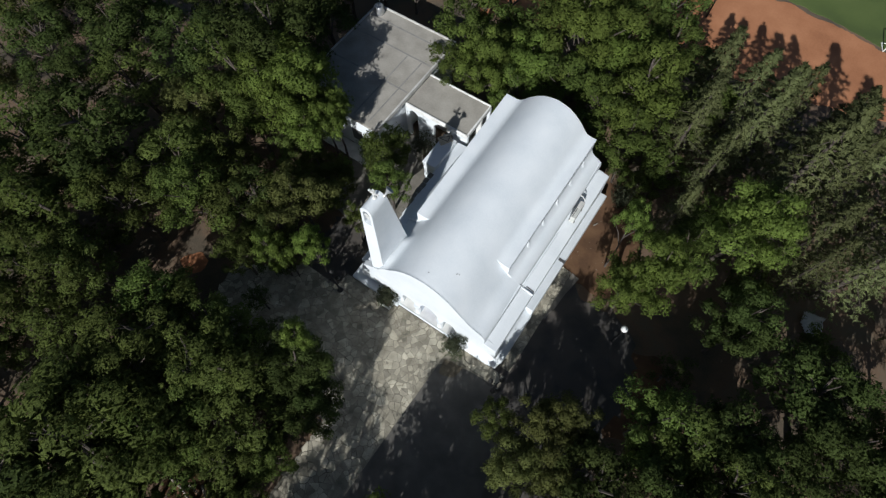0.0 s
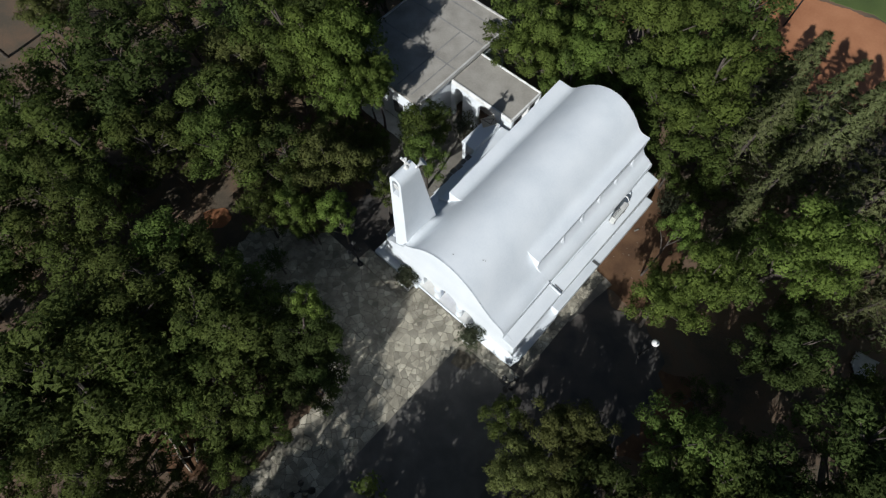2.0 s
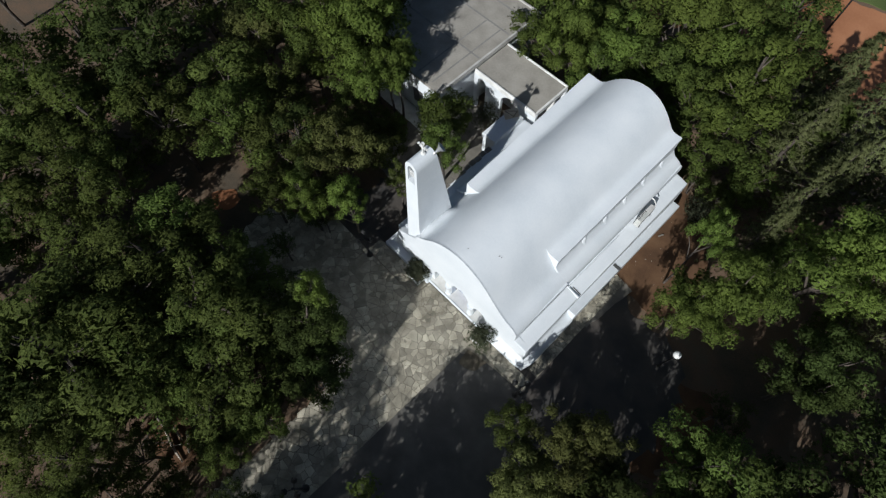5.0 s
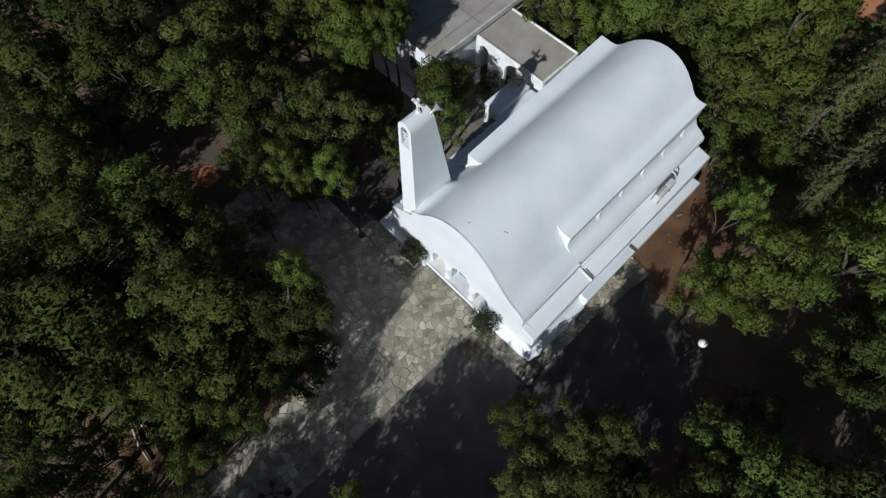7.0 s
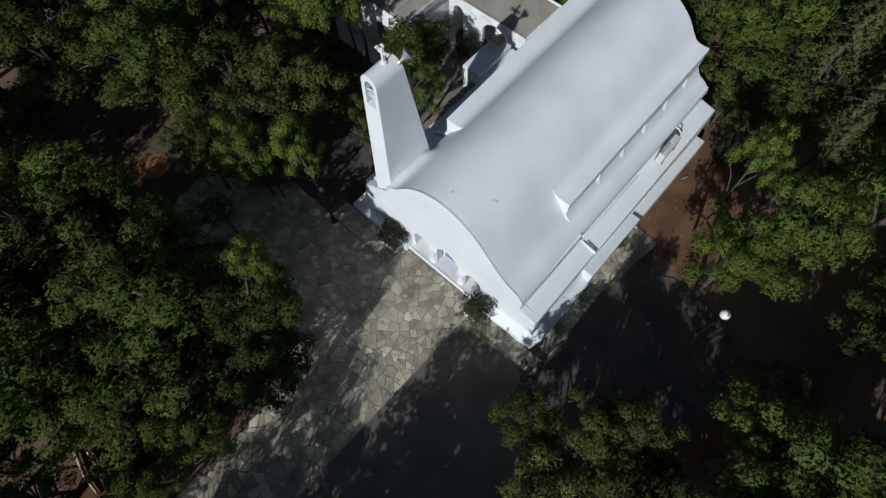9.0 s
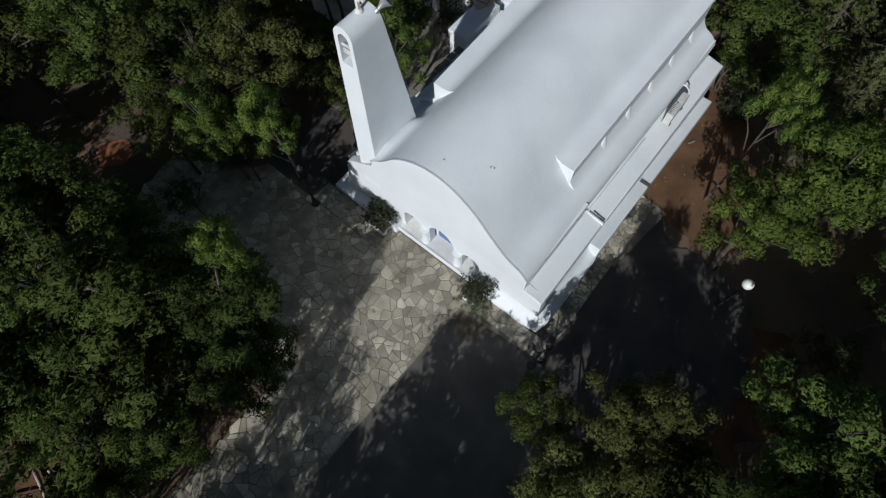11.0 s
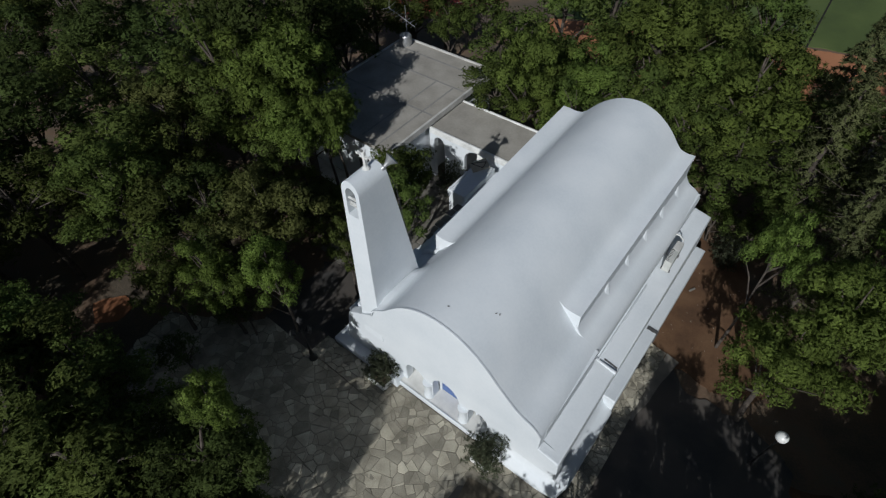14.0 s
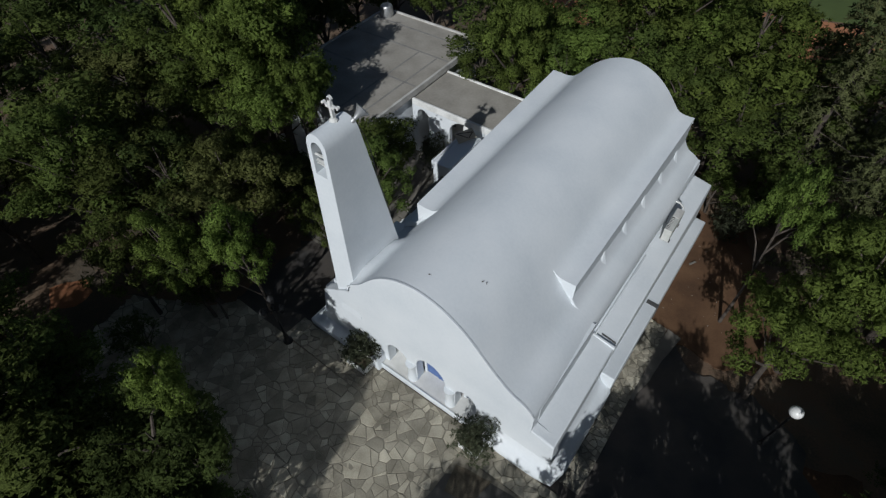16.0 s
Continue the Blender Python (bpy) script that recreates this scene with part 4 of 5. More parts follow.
grove(12, [
    ("o", -21.4, -18.8, 2.2), ("g", -19.0, -16.4, 2.0), ("o", -17.6, -21.8, 2.2), ("o", -7.6, -19.0, 1.3, 0.7), ("d", 26.6, 7.2, 2.2), ("o", 27.6, 10.4, 2.2),
    ("d", 26.4, 3.6, 2.2), ("O", -46.0, 3.5, 2.6), ("G", -44.0, -1.0, 2.6), ("O", -48.0, 7.5, 2.6), ("d", 15.6, -6.6, 2.0), ("d", 18.6, -5.0, 2.0),
    ("o", 17.2, -9.2, 2.2), ("d", 20.6, -7.4, 2.2), ("o", 22.6, -3.6, 2.2), ("o", -5.8, -19.5, 1.7, 0.8), ("g", -3.6, -19.8, 1.5, 0.8), ("o", -8.1, -16.8, 1.5, 0.75),
], [
    ("w", -10.6, -20.4, 1.9, 0.85), ("o", -13.0, -19.0, 1.7, 0.6), ("d", -14.6, -15.6, 1.6, 0.5), ("o", -24.6, -12.6, 2.4), ("g", -27.6, -10.4, 2.5), ("o", -23.2, -15.4, 2.4),
    ("s", -4.3, -7.7, 2.0, 0.6), ("s", -3.2, -9.6, 1.8, 0.6), ("s", -8.0, -7.6, 1.9, 0.62), ("o", -6.4, -10.4, 1.8, 0.75), ("o", -8.9, -14.9, 2.0, 0.85), ("o", -6.6, -14.6, 1.5, 0.75),
    ("o", -8.6, -18.2, 1.8, 0.85), ("g", -2.3, -12.6, 1.2, 0.62), ("d", -5.4, -7.4, 1.2, 0.48), ("d", -4.3, -9.0, 1.4, 0.55), ("d", -10.2, -2.2, 1.4, 0.75), ("o", -12.4, 1.6, 1.8, 0.9),
], [
    ("s", -5.2, -9.9, 1.6, 0.68), ("g", -8.6, -8.6, 1.8, 0.75), ("s", -9.2, -2.6, 1.3), ("d", -12.6, -0.6, 1.6), ("s", -3.9, -7.6, 1.3, 0.5), ("o", -3.2, -13.8, 1.3, 0.7),
    ("o", -2.0, -18.4, 1.3, 0.8), ("o", -7.4, -11.6, 1.6, 0.8), ("d", -18.4, 7.8, 2.3, 1.45), ("d", -20.4, 12.6, 2.3, 1.2), ("d", -21.4, 16.2, 2.3, 1.1), ("o", -23.0, 20.8, 2.1, 1.0),
    ("o", -15.8, -22.6, 2.3, 0.9), ("g", -9.8, -22.4, 2.4), ("o", -8.2, -20.8, 2.0), ("g", -19.4, -19.4, 2.5), ("o", -6.6, -18.4, 1.4, 0.8), ("o", -21.2, -16.2, 2.5),
], [
    ("w", -25.4, -7.0, 2.4), ("o", -40.5, -8.4, 2.6), ("w", -37.2, -4.2, 2.6), ("g", -20.0, 6.0, 2.4, 1.3), ("g", -18.4, 4.4, 2.2, 1.3), ("g", -15.6, 7.4, 1.9, 1.2),
    ("o", -7.9, -10.6, 1.8, 0.9),
])
grove(13, [
    ("d", -4.1, -7.5, 1.5, 0.8), ("d", -2.9, -7.3, 1.35, 0.78), ("d", -1.9, -8.1, 1.25, 0.7), ("d", -1.6, -9.3, 1.25, 0.7), ("p", -14.0, 5.6, 3.9, 1.0), ("p", -13.4, 6.9, 1.5, 1.12),
    ("p", -12.9, 7.4, 3.2, 0.9), ("o", -14.4, 3.8, 1.6, 0.9), ("g", -10.2, 8.9, 1.25, 0.72), ("o", -12.5, 4.7, 1.4, 0.62), ("o", -11.2, 3.6, 1.4, 0.58), ("g", -12.3, 6.2, 1.0, 0.42),
    # unseen sparse pines, added to break the sun on the lower paving
    ("s", 1.1, -14.9, 1.9, 1.55), ("s", 2.6, -14.8, 1.9, 1.5), ("s", 2.0, -16.8, 1.8, 1.0),
], [
    ("g", -10.6, 28.3, 2.5, 1.35), ("o", -7.3, 29.4, 2.5, 1.35), ("g", -3.7, 30.6, 2.5, 1.35), ("o", -0.2, 31.6, 2.5, 1.3), ("g", 2.4, 31.9, 2.2, 1.2),
])


def clear(x, y):
    """Open ground where no tree stands."""
    if -6.8 < x < -3.2 and -17.8 < y < -15.2:
        return True
    if -7.5 < x < 8.5 and -13 < y < 18:
        return True
    if -21 < x < -4 and 8 < y < 21:
        return True
    if -2.5 < x < 12.5 and -24 < y < 0:
        return True
    if 20.5 < x < 25.5 and 7.5 < y < 17:
        return True
    if (-17.8 < x < -9.5 and -8.2 < y < -4.2) or (-16.5 < x < -12 and -21 < y < -6):
        return True
    if 12 < x < 19.5 and -11 < y < 7:
        return True
    if 5 < x < 12 and 0 < y < 16:
        return True
    if y > 31.5 + 0.25 * x or (x > 4 and y > 25):
        return True
    if -36 < x < -20 and 28 < y < 48:
        return True
    return False


rnd = random.Random(5)
for count, x0, x1, y0, y1, kinds in ((220, -27, 26, -20, 33, "ggooodgo"), (262, -60, 34, -30, 40, "GGGOO")):
    tries = 0
    while len(planted) < count and tries < 5000:
        tries += 1
        x, y = rnd.uniform(x0, x1), rnd.uniform(y0, y1)
        r = rnd.uniform(1.5, 2.6)
        if kinds[0] == "G" and -26 < x < 24 and -19 < y < 27:
            continue
        if clear(x, y) or any((x - a) ** 2 + (y - b) ** 2 < (0.56 * (r + q)) ** 2 for a, b, q in planted):
            continue
        kind = rnd.choice(kinds)
        if x > 8 and y > 12:
            kind = "c" if kinds[0] == "g" else "C"
        plant(kind, x, y, r, rnd)

for key, pair in KINDS.items():
    for k, ob in enumerate(pair):
        if (key, k) not in used:
            for o in (*ob.children_recursive, ob):
                bpy.data.objects.remove(o)


# ---- courtyard ----
patch("courtyard", [(-11.4, 3.4), (-6.0, 3.0), (-5.9, 12.6), (-11.0, 12.6), (-11.0, 9.1), (-13.2, 9.1)], CONCRETE, 0.006, "worn pale concrete yard under the trees", "pavement", ragged=0.15, seed=12)

patch("terrace", [(-18.6, 7.95), (-11.5, 7.75), (-11.3, 9.14), (-18.6, 9.14)], WHITE_OLD, 0.02, "whitewashed terrace strip along the hall", "pavement", ragged=0.06, seed=15)

# ---- neighbouring buildings ----
annex = thing("annex_building", "low white annex with a flat grey roof and arches", "building")
part("roof", box(-10.85, -5.15, 12.75, 16.1, 2.2, 2.42), ROOFING, annex, "flat grey roof with a pale rim")
for a in ((-10.85, -5.15, 12.64, 12.78), (-10.85, -5.15, 16.02, 16.16), (-5.26, -5.12, 12.8, 16.0)):
    soften(part("parapet", box(*a, 2.1, 2.5), WHITE_OLD, annex, "low whitewashed parapet"), 0.03, 2)
wall = [(-10.9, -2.4), (-10.9, 2.3), (-5.1, 2.3), (-5.1, -2.4)]
for x0, x1, s, top in ((-8.25, -6.4, 1.2, 2.08), (-10.55, -9.75, 1.5, 1.95)):
    wall += [(x1, -2.4)] + arch(x0, x1, s, top) + [(x0, -2.4)]
soften(part("wall", prism(wall, 12.66, 12.95), WHITE, annex, "white arcaded wall"), 0.03, 2)
part("wall", box(-10.9, -5.1, 15.9, 16.1, -2.4, 2.3), WHITE, annex)
part("wall", box(-10.9, -5.1, 14.6, 14.8, -2.4, 2.3), WHITE_OLD, annex)
part("window", box(-9.9, -9.2, 14.55, 14.595, 0.0, 1.3), GRILLE, annex, "dark window behind the arcade")

hall = thing("flat_roofed_hall", "flat-roofed hall with a grey felted roof", "building")
part("roof", box(-18.9, -11.0, 9.1, 19.8, 2.5, 2.72), ROOFING, hall, "flat grey felted roof")
part("wall", box(-18.7, -11.15, 9.2, 19.6, -2.4, 2.5), WHITE, hall, "white wall of the hall")
for x in (-16.6, -13.2):
    part("window", box(x - 0.5, x + 0.5, 9.16, 9.196, -0.1, 1.2), GRILLE, hall, "dark window")
for a in ((-19.0, -10.9, 19.72, 19.88), (-19.0, -18.86, 9.4, 19.72), (-11.04, -10.9, 9.4, 19.72)):
    soften(part("parapet", box(*a, 2.4, 2.82), PARAPET, hall, "low weathered grey parapet"), 0.03, 2)
for y in (13.4, 16.6, 18.6):
    part("roofing_seam", box(-18.7, -11.2, y - 0.07, y + 0.07, 2.70, 2.728), SEAM, hall, "dark lapped seam")
for x in (-12.0, -13.4):
    part("roofing_seam", box(x - 0.06, x + 0.06, 9.5, 16.5, 2.70, 2.726), SEAM, hall, "dark lapped seam")

tank = thing("water_tank", "small grey round water tank on the hall's roof", "tank", (-18.2, 19.1, 2.72))
part("shell", turned([(0.42, 0.0), (0.44, 0.1), (0.44, 0.62), (0.36, 0.74), (0.12, 0.8)], (0, 0, 0), 20), STEEL, tank, "dull metal shell", 40)
part("lid", turned([(0.14, 0.78), (0.14, 0.84), (0.05, 0.87)], (0, 0, 0), 12), STEEL, tank)

antenna = thing("tv_antenna", "tall rooftop television antenna on a thin mast", "antenna", (-18.5, 19.6, 2.7))
part("mast", tube([(0, 0, 0), (0, 0, 2.55)], [0.03, 0.022], 6), STEEL, antenna)
part("boom", tube([(-2.5, 0.1, 1.55), (-1.6, 0.05, 1.95), (0.9, -0.1, 1.3)], [0.02, 0.02, 0.02], 5), STEEL, antenna)
for k in range(7):
    x = -1.3 + k * 0.34
    z = 1.87 - 0.26 * (x + 1.3)
    part("element", tube([(x, -0.42, z), (x, 0.42, z)], [0.012, 0.012], 4), STEEL, antenna)
part("element", tube([(-1.6, 0.05, 1.95), (-1.5, 0.1, 2.7)], [0.016, 0.012], 5), STEEL, antenna)
part("element", tube([(-1.6, 0.05, 1.95), (-0.9, 0.1, 2.55)], [0.014, 0.01], 5), STEEL, antenna)

# ---- air conditioner on the side roof ----
ac = thing("air_conditioner", "outdoor air conditioner unit with a slatted front", "air conditioner", (4.72, 11.5, 2.07))
soften(part("casing", box(-0.18, 0.18, -0.5, 0.56, 0.08, 0.6), CASING, ac, "dull pale grey metal casing"), 0.02, 2)
part("grille", box(-0.168, -0.03, -0.46, 0.1, 0.597, 0.606), GRILLE, ac, "dark slatted grille")
for k in range(8):
    part("slat", box(-0.168, -0.03, -0.43 + k * 0.065, -0.412 + k * 0.065, 0.602, 0.612), PLASTIC, ac)
part("top_cover", box(-0.16, 0.17, 0.12, 0.53, 0.597, 0.615), PARAPET, ac, "dull grey top cover")
for y in (-0.38, 0.38):
    part("foot", box(-0.22, 0.22, y - 0.04, y + 0.04, 0.0, 0.09), GRILLE, ac)
part("pipe", tube([(0.1, 0.5, 0.55), (0.05, 0.66, 0.6), (-0.2, 0.78, 0.62), (-0.55, 0.82, 0.56), (-0.8, 0.7, 0.45), (-0.86, 0.66, 0.3)], [0.03] * 6, 8), PLASTIC, ac, "white insulated pipe", 60)
part("cable", tube([(-0.2, 0.0, 0.3), (-0.34, 0.2, 0.12), (-0.4, 0.6, 0.05)], [0.012] * 3, 5), GRILLE, ac, "thin dark cable")
ac.scale = (0.95, 1.45, 1.3)

# ---- dead leaves on the vault ----
for x, y, z, a in ((-0.12, 0.72, 6.825, 0.3), (1.22, 1.66, 6.475, 1.1), (1.32, 1.72, 6.42, 2.0)):
    leaf = thing("dead_leaf", "dark dead leaf lying on the white vault", "leaf", (x, y, z), "leaves on the roof")
    leaf.rotation_euler = (0, 0.22 if x > 0.5 else 0.0, a)
    part("blade", ([(-0.06, 0, 0.004), (-0.015, -0.02, 0.01), (0.05, 0.0, 0.016), (-0.015, 0.02, 0.01), (0, 0, 0.0)], [(0, 1, 2, 3), (0, 1, 4), (1, 2, 4), (2, 3, 4), (3, 0, 4)]), BARK, leaf)

# ---- lamps ----
gl = thing("globe_lamp", "garden lamp with an opal white globe on a thin post", "lamp", (11.2, 5.9, gz(5.9)))
part("post", turned([(0.09, -0.1), (0.09, 0.1), (0.045, 0.2), (0.04, 2.55), (0.09, 2.6), (0.1, 2.66)], (0, 0, 0), 12), IRON, gl, "dark metal post", 40)
part("globe", turned([(0.225 * math.sin(math.pi * i / 12), 2.85 - 0.225 * math.cos(math.pi * i / 12)) for i in range(13)], (0, 0, 0), 20), OPAL, gl, "opal white globe", 60)


def street_lamp(x, y, turn):
    ob = thing("street_lamp", "black cast-iron lamp post with three lanterns", "street lamp", (x, y, gz(y)), "iron lamps of the forecourt")
    ob.rotation_euler = (0, 0, turn)
    part("post", turned([(0.2, -0.1), (0.2, 0.12), (0.11, 0.25), (0.09, 0.6), (0.055, 0.7), (0.045, 2.5), (0.07, 2.56), (0.03, 2.7)], (0, 0, 0), 12), IRON, ob, "slender fluted iron post", 40)
    for k in range(3):
        a = 2.1 * k
        ux, uy = math.cos(a), math.sin(a)
        part("arm", tube([(0, 0, 2.35), (0.2 * ux, 0.2 * uy, 2.5), (0.36 * ux, 0.36 * uy, 2.45), (0.38 * ux, 0.38 * uy, 2.36)], [0.022] * 4, 6), IRON, ob, "", 60)
        part("lantern", turned([(0.05, 2.36), (0.09, 2.4), (0.15, 2.68), (0.17, 2.7), (0.06, 2.84), (0.02, 2.92)], (0.38 * ux, 0.38 * uy, 0), 6), IRON, ob, "dark six-sided lantern")
    return ob


street_lamp(-6.2, -1.8, 0.4)
street_lamp(6.3, -1.65, 1.2)
street_lamp(1.9, -13.1, 2.2)

# ---- planters with small olive bushes ----
def bush(x, y, z, h, r, seed, label):
    rnd = np.random.default_rng(seed)
    ob = thing("potted_shrub", label, "shrub", (x, y, z), "shrubs beside the porch")
    cs = [(r * 0.75 * math.cos(a) * q, r * 0.75 * math.sin(a) * q, h * (0.35 + 0.6 * t)) for a, q, t in zip(rnd.uniform(0, 6.28, 40), rnd.uniform(0.1, 1, 40), rnd.uniform(0, 1, 40))]
    ends, heads, mids = shoots(cs, [r * 0.38] * 40, 16, rnd, 1.0)
    v, facing = tufts(ends, heads, mids, 8, 0.13, 0.034, rnd)
    part("stem", join(*[tube([(0, 0, 0), (c[0] * 0.4, c[1] * 0.4, h * 0.35), c], [0.03, 0.02, 0.006], 5) for c in cs[:9]]), BARK, ob, "thin branching stems", 60)
    leaves = new("foliage", leaf_mesh("foliage", v, facing, OLIVE_LEAF))
    leaves.parent = ob
    return ob


for x, y, w in ((-3.0, -0.62, 0.5), (2.62, -0.72, 0.42)):
    pl = thing("planter", "low square whitewashed planter against the facade", "planter", (x, y, 0.0))
    soften(part("trough", join(box(-w, w, -0.42, -0.34, -0.2, 0.4), box(-w, w, 0.2, 0.27, -0.2, 0.4), box(-w, -w + 0.08, -0.34, 0.2, -0.2, 0.4), box(w - 0.08, w, -0.34, 0.2, -0.2, 0.4)), WHITE_OLD, pl, "weathered white trough"), 0.015, 2)
    part("earth", box(-w + 0.08, w - 0.08, -0.34, 0.2, -0.2, 0.33), SOIL, pl, "dark potting earth")
bush(-3.0, -0.6, 0.33, 1.2, 0.8, 3, "grey-green olive bush in a white planter")
bush(2.7, -0.85, 0.33, 1.35, 0.9, 4, "grey-green olive bush in a white planter")

ds = bush(-8.1, 11.1, gz(11.1), 2.6, 1.35, 8, "dry pinkish brown shrub before the arcade")
ds.name = "dry_shrub"
ds["group"] = ""
ds.children[1].data.materials[0] = DRY

tw = bush(6.7, 16.3, gz(16.3), 2.2, 1.0, 12, "bare twiggy shrub with few olive leaves by the wall")
tw.name = "twiggy_shrub"
tw["group"] = ""
board = thing("broken_board", "short grey weathered board on the red earth", "board", (6.15, 13.7, gz(13.7) + 0.02))
board.rotation_euler = (0, 0, 1.1)
soften(part("plank", box(-0.2, 0.2, -0.05, 0.05, 0.0, 0.04), CONCRETE, board), 0.008, 2)
prnd = random.Random(31)
bits = []
for _ in range(26):
    px, py, pr = prnd.uniform(5.95, 8.6), prnd.uniform(9.3, 15.5), prnd.uniform(0.012, 0.032)
    bits.append(turned([(0.004, -0.3 * pr), (pr * 0.9, 0.0), (pr, 0.3 * pr), (pr * 0.5, 0.7 * pr)], (px, py, gz(py)), prnd.choice((5, 6, 7))))
tagged(part("pebbles", join(*bits), DEADWOOD, None, ""), "pale pebbles scattered over the red earth", "pebbles", "", "stuff")

# ---- field edge ----
goal = thing("goal_frame", "small white football goal frame on the grass", "goal", (19.7, 44.6, gz(40)))
for a, b in (((0, 0, 0), (0, 0, 2.0)), ((2.6, 1.2, 0), (2.6, 1.2, 2.0)), ((0, 0, 2.0), (2.6, 1.2, 2.0)), ((0, 0, 0), (-0.4, 1.0, 0)), ((2.6, 1.2, 0), (2.2, 2.2, 0)), ((-0.4, 1.0, 0), (2.2, 2.2, 0))):
    part("bar", tube([a, b], [0.05, 0.05], 8), PLASTIC, goal)
pole = thing("floodlight_pole", "thin floodlight pole beside the track", "pole", (4.6, 39.8, gz(39)))
part("post", tube([(0, 0, -0.2), (0, 0, 6.5)], [0.09, 0.06], 8), IRON, pole)
part("crossarm", box(-0.5, 0.5, -0.05, 0.05, 6.2, 6.3), IRON, pole)
part("lamp_head", box(-0.45, -0.15, -0.15, 0.1, 6.3, 6.55), STEEL, pole)
part("lamp_head", box(0.15, 0.45, -0.15, 0.1, 6.3, 6.55), STEEL, pole)

# ---- tan board at the side entrance, stand-in for a brown opening and its shadow ----
sheet_board = thing("plywood_board", "tan board with a dark brace, standing in for a shaded brown opening", "board", (-6.35, 11.55, 2.42))
sheet_board.rotation_euler = (0.18, 0.1, -0.62)
soften(part("panel", box(-0.36, 0.36, -0.5, 0.5, 0.06, 0.11), TAN, sheet_board), 0.012, 2)
for a, c in (((-0.3, -0.4, 0.125), (0.28, 0.1, 0.125)), ((0.28, 0.1, 0.125), (-0.05, 0.42, 0.125)), ((-0.3, -0.4, 0.125), (-0.05, 0.42, 0.125))):
    part("brace", tube([a, c], [0.022, 0.022], 6), BARK, sheet_board, "dark brace")

# ---- fallen logs ----
for x, y, l, a, r, mat, words in (
        (-5.0, -16.7, 2.9, -0.09, 0.085, DEADWOOD, "long bleached fallen trunk on the forest floor"), (-4.2, -16.1, 1.15, -0.47, 0.08, DEADWOOD, "short bleached fallen branch on the forest floor"),
        (-4.9, -16.25, 0.85, 0.0, 0.06, DEADWOOD, "thin bleached fallen branch on the forest floor"), (-6.0, -16.9, 1.9, -1.39, 0.07, BARK, "dark crooked fallen branch on the forest floor"),
        (-5.3, -17.3, 1.6, 0.9, 0.045, BARK, "dark crooked fallen branch on the forest floor")):
    lg = thing("fallen_log", words, "log", (x, y, gz(y) + 0.02), "fallen branches")
    c, d = math.cos(a) * l / 2, math.sin(a) * l / 2
    part("wood", tube([(-c, -d, 0.05), (-c * 0.4 - d * 0.05, -d * 0.4 + c * 0.05, 0.09), (c * 0.3 + d * 0.04, d * 0.3 - c * 0.04, 0.1), (c, d, 0.06)], [r, r * 0.92, r * 0.8, r * 0.5], 8), mat, lg, "", 60)
    part("twig", tube([(c * 0.3, d * 0.3, 0.1), (c * 0.5 - d * 0.3, d * 0.5 + c * 0.3, 0.22)], [r * 0.4, r * 0.15], 5), mat, lg, "", 60)

# ---- dumped tarpaulin among the pines ----
tarp = thing("tarpaulin", "crumpled pale grey tarpaulin dumped on the ground", "tarpaulin", (22.4, 15.2, gz(15.2)))
tv, tf = [], []
for q in range(13):
    for p in range(11):
        tx, ty = -0.7 + p * 0.14, -0.9 + q * 0.15
        tv.append((tx + 0.12 * noise.noise((tx * 2, ty * 2, 4)), ty + 0.12 * noise.noise((tx * 2, ty * 2, 7)), 0.12 + 0.22 * abs(noise.noise((tx * 1.7, ty * 1.7, 1))) - 0.1 * (ty + tx * 0.2) + 0.06 * noise.noise((tx * 6, ty * 6, 2))))
for q in range(12):
    for p in range(10):
        if not (p + q < 3 or p - q > 7 or q - p > 9):
            tf.append((q * 11 + p, q * 11 + p + 1, q * 11 + p + 12, q * 11 + p + 11))
cloth = part("cloth", (tv, tf), PARAPET, tarp, "", 60)
thick = cloth.modifiers.new("thickness", "SOLIDIFY")
thick.thickness = 0.02


# ---- paving, stone by stone ----
def cells(seeds, reach, weight):
    """For each seed the outline of the ground nearer to it than to any other."""
    arr = np.array(seeds)
    out = []
    for i, (sx, sy) in enumerate(seeds):
        d2 = ((arr - arr[i]) ** 2).sum(1)
        near = np.argsort(d2)[1:18]
        poly = [(sx - reach, sy - reach), (sx + reach, sy - reach), (sx + reach, sy + reach), (sx - reach, sy + reach)]
        for j in near:
            nx, ny = arr[j][0] - sx, arr[j][1] - sy
            share = 0.5 + max(-0.32, min(0.32, (weight[i] - weight[j]) / (2 * (nx * nx + ny * ny))))
            mx, my = sx + nx * share, sy + ny * share
            new_poly = []
            for (ax, ay), (bx, by) in zip(poly, poly[1:] + poly[:1]):
                da, db = (ax - mx) * nx + (ay - my) * ny, (bx - mx) * nx + (by - my) * ny
                if da <= 0:
                    new_poly.append((ax, ay))
                if (da < 0) != (db < 0) and da != db:
                    s = da / (da - db)
                    new_poly.append((ax + (bx - ax) * s, ay + (by - ay) * s))
            poly = new_poly
            if len(poly) < 3:
                break
        out.append(poly)
    return out


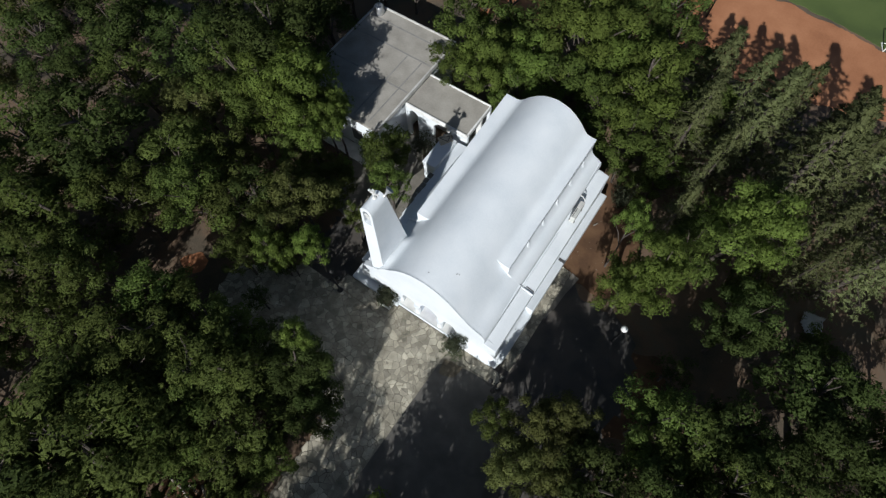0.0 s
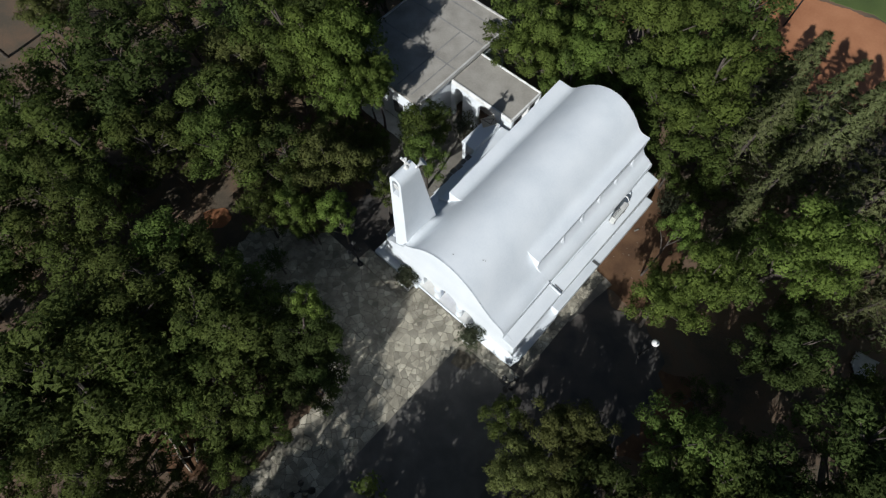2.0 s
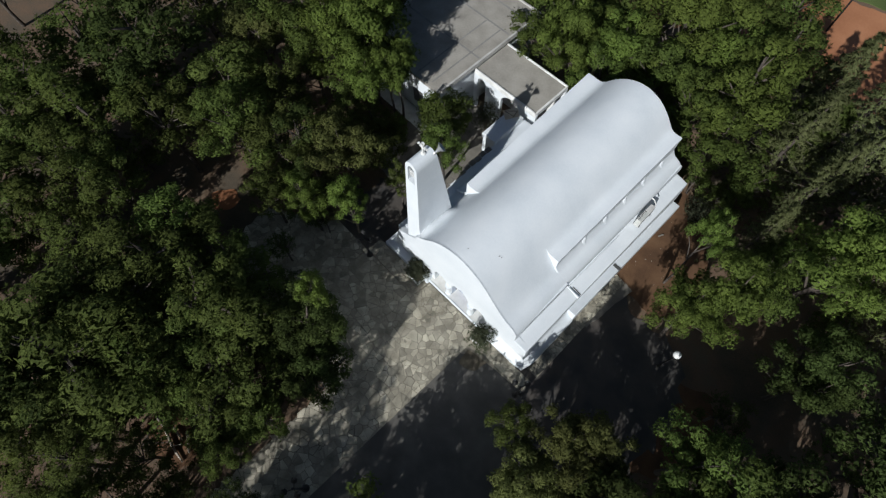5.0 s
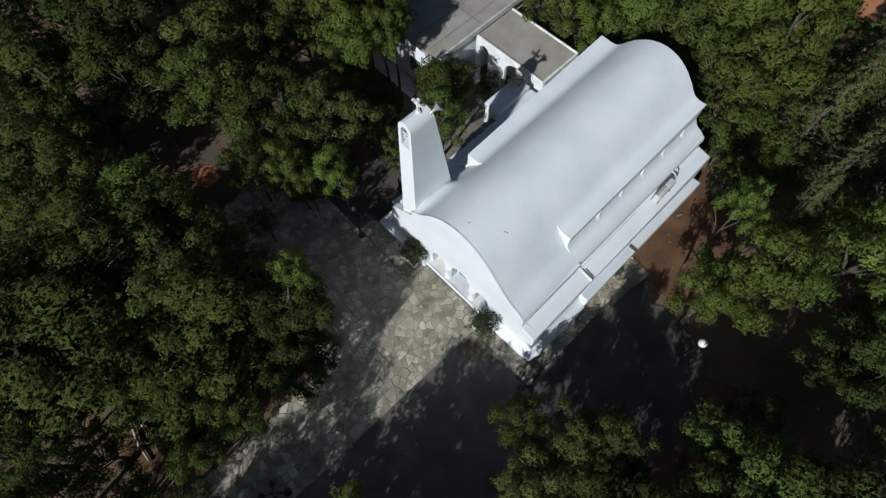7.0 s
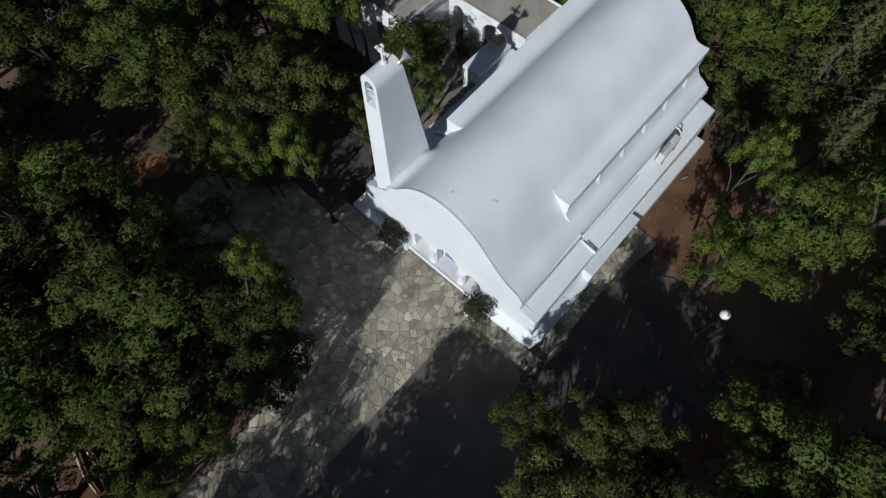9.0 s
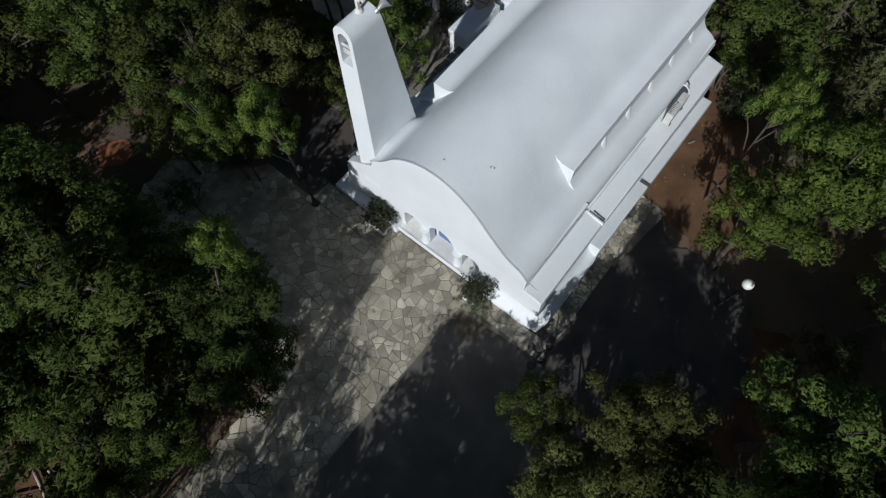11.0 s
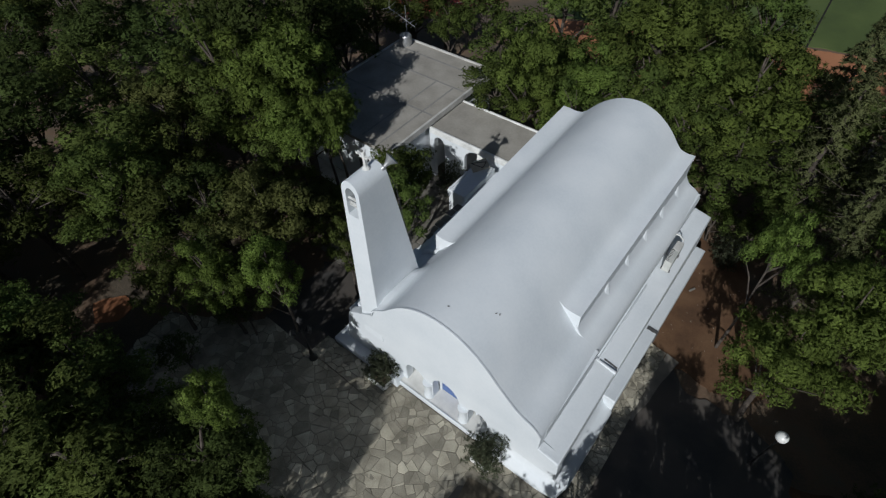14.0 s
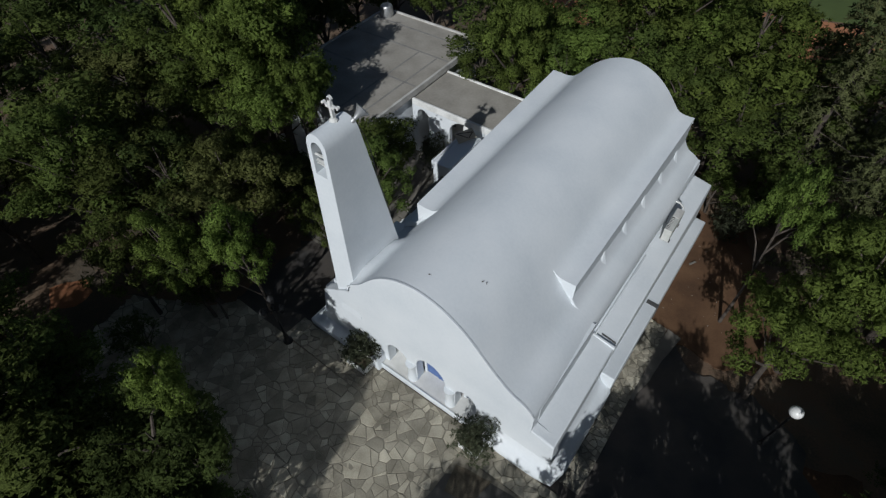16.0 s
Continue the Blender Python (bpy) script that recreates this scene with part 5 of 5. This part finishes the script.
def slab(poly, c, joint, thick, rnd):
    """One flat stone: rim drawn in by the joint, edge slightly rounded, in coordinates round its middle."""
    pts = []
    for x, y in poly:
        dx, dy = x - c[0], y - c[1]
        l = math.hypot(dx, dy)
        k = max(0.3, 1 - joint / max(l, 0.05))
        pts.append((dx * k, dy * k))
    clean = [p for i, p in enumerate(pts) if math.hypot(p[0] - pts[i - 1][0], p[1] - pts[i - 1][1]) > 0.04]
    if len(clean) < 3:
        return None
    n = len(clean)
    tx, ty = rnd.uniform(-0.012, 0.012), rnd.uniform(-0.012, 0.012)
    def zz(x, y, h):
        return h - 0.1 * y + tx * x + ty * y
    v = [(x, y, zz(x, y, -0.03)) for x, y in clean] + [(x, y, zz(x, y, thick - 0.012)) for x, y in clean] + [(x * 0.95, y * 0.95, zz(x, y, thick)) for x, y in clean]
    f = [(i, (i + 1) % n, n + (i + 1) % n, n + i) for i in range(n)] + [(n + i, n + (i + 1) % n, 2 * n + (i + 1) % n, 2 * n + i) for i in range(n)]
    f.append(tuple(range(2 * n, 3 * n)))
    return v, f


def inside(x, y, poly):
    hit = False
    for (ax, ay), (bx, by) in zip(poly, poly[1:] + poly[:1]):
        if (ay > y) != (by > y) and x < (bx - ax) * (y - ay) / (by - ay) + ax:
            hit = not hit
    return hit


def cut(poly, ax, ay, nx, ny):
    """The side of an outline that lies behind a line."""
    out = []
    for (px, py), (qx, qy) in zip(poly, poly[1:] + poly[:1]):
        da, db = (px - ax) * nx + (py - ay) * ny, (qx - ax) * nx + (qy - ay) * ny
        if da <= 0:
            out.append((px, py))
        if (da < 0) != (db < 0) and da != db:
            s = da / (da - db)
            out.append((px + (qx - px) * s, py + (qy - py) * s))
    return out


def halves(poly, target, rnd):
    """Breaks a stone across its longer way until the pieces are small enough."""
    area = abs(sum(ax * by - bx * ay for (ax, ay), (bx, by) in zip(poly, poly[1:] + poly[:1]))) / 2
    if len(poly) < 3 or area < target * rnd.choice((0.6, 1.0, 1.4, 2.4)):
        return [poly]
    mx, my = sum(p[0] for p in poly) / len(poly), sum(p[1] for p in poly) / len(poly)
    far_p = max(poly, key=lambda p: (p[0] - mx) ** 2 + (p[1] - my) ** 2)
    a = math.atan2(far_p[1] - my, far_p[0] - mx) + rnd.uniform(-0.3, 0.3)
    k = rnd.uniform(-0.12, 0.12)
    nx, ny = math.cos(a), math.sin(a)
    out = []
    for sgn in (1, -1):
        piece = cut(poly, mx + nx * k, my + ny * k, nx * sgn, ny * sgn)
        if len(piece) >= 3:
            out += halves(piece, target, rnd)
    return out


def pave(name, label, region, step, jitter, keep, seed, joint=0.012, thick=0.035, convex=False, target=0.0):
    """A bed of mortar with its stones; keep: the stretch whose stones are single pieces."""
    rnd = random.Random(seed)
    bed = patch(name, region, MORTAR, 0.015, label, "pavement")
    x0, x1 = min(p[0] for p in region) - step, max(p[0] for p in region) + step
    y0, y1 = min(p[1] for p in region) - step, max(p[1] for p in region) + step
    seeds, grid = [], {}
    for _ in range(int((x1 - x0) * (y1 - y0) / step ** 2 * 26)):
        x, y = rnd.uniform(x0, x1), rnd.uniform(y0, y1)
        gap = step * (0.62 + jitter * 1.5 * (noise.noise((x * 0.9, y * 0.9, seed)) + rnd.uniform(-0.45, 0.45)))
        gap = max(0.34 * step, gap)
        gx, gy = int(x // step), int(y // step)
        if all((x - a) ** 2 + (y - b) ** 2 > max(gap, 0.8 * q) ** 2 for ix in (-1, 0, 1) for iy in (-1, 0, 1) for a, b, q in grid.get((gx + ix, gy + iy), ())):
            grid.setdefault((gx, gy), []).append((x, y, gap))
            seeds.append((x, y))
    rest = []
    count = 0
    # straight rims at which the stones are cut
    trims = []
    area = sum(ax * by - bx * ay for (ax, ay), (bx, by) in zip(region, region[1:] + region[:1]))
    for (ax, ay), (bx, by) in zip(region, region[1:] + region[:1]):
        if convex or (min(ay, by) > -1.8 and abs(ay - by) < 0.2) or (min(ax, bx) > 2.25 and abs(ax - bx) < 0.2):
            s = math.copysign(1 / math.hypot(bx - ax, by - ay), area)
            trims.append((ax, ay, (by - ay) * s, (ax - bx) * s, min(ax, bx), max(ax, bx)))
    shapes = cells(seeds, step * 1.3, [rnd.uniform(0, 0.9 * jitter * step * step) for _ in seeds])
    if target:
        shapes = [p for poly in shapes if len(poly) > 2 for p in halves(poly, target, rnd)]
    for poly in shapes:
        if len(poly) < 3:
            continue
        c = (sum(p[0] for p in poly) / len(poly), sum(p[1] for p in poly) / len(poly))
        if len(poly) < 3 or not inside(c[0], c[1], region):
            continue
        for ax, ay, nx, ny, xa, xb in trims:
            if convex or xa <= c[0] <= xb or xb - xa < 0.2:
                poly = cut(poly, ax, ay, nx, ny)
        if len(poly) < 3:
            continue
        c = (sum(p[0] for p in poly) / len(poly), sum(p[1] for p in poly) / len(poly))
        made = slab(poly, c, joint * rnd.choice((0.45, 0.7, 1.0, 1.3, 1.9)), thick + rnd.uniform(-0.006, 0.008), rnd)
        if not made:
            continue
        z = gz(c[1]) + 0.015
        if count < 300 and keep[0] < c[0] < keep[1] and keep[2] < c[1] < keep[3]:
            me = bpy.data.meshes.new("paving_stone")
            me.from_pydata(made[0], [], made[1])
            me.materials.append(STONE)
            st = new("paving_stone", me)
            st.location = (c[0], c[1], z)
            st.parent = bed
            count += 1
        else:
            rest.append(([(a + c[0], b + c[1], q + z) for a, b, q in made[0]], made[1]))
    if rest:
        v, f = join(*rest)
        me = bpy.data.meshes.new("paving_stones")
        me.from_pydata(v, [], f)
        me.materials.append(STONE_J)
        ob = new("paving_stones", me)
        ob.parent = bed
        ob["kind"] = "stuff"


pave("plaza", "crazy paving of pale schist slabs before the chapel", [(-9.6, -1.62), (-10.4, -2.6), (-13.6, -4.4), (-13.0, -7.0), (-10.4, -8.2), (-4.0, -8.9), (-1.35, -9.2), (-1.1, -21.5), (2.3, -21.5), (2.36, -9.0), (2.42, -2.2), (3.3, -1.58), (4.6, -1.42), (6.4, -1.3), (2.2, -1.3), (2.2, -0.36), (-2.2, -0.36), (-2.25, -1.72)], 0.7, 0.42, (-6.0, 5.2, -9.5, 0), 21, joint=0.02, thick=0.014, target=0.165)
pave("border_path", "coursed stone border along the facade", [(-6.6, -0.5), (-6.6, -1.62), (-2.25, -1.72), (-2.2, -0.5)], 0.6, 0.2, (-7, -2, -2, 0), 22, convex=True, target=0.14)
pave("border_path_east", "coursed stone border along the facade", [(2.2, -0.45), (2.2, -1.29), (6.45, -1.29), (6.45, -0.44)], 0.6, 0.2, (2, 7, -2, 0), 23, convex=True, target=0.16)
pave("side_path", "stone strip along the chapel's side", [(5.8, 0.0), (6.55, 0.0), (6.55, 8.9), (5.75, 9.0)], 0.44, 0.26, (5, 7, 2.0, 9), 24, convex=True, target=0.06)
patch("concrete_strip", [(6.55, 4.6), (6.7, 4.6), (6.95, 6.6), (7.2, 8.75), (6.56, 8.9)], CONCRETE, 0.03, "worn concrete strip beside the stones", "pavement", ragged=0.06, seed=27)
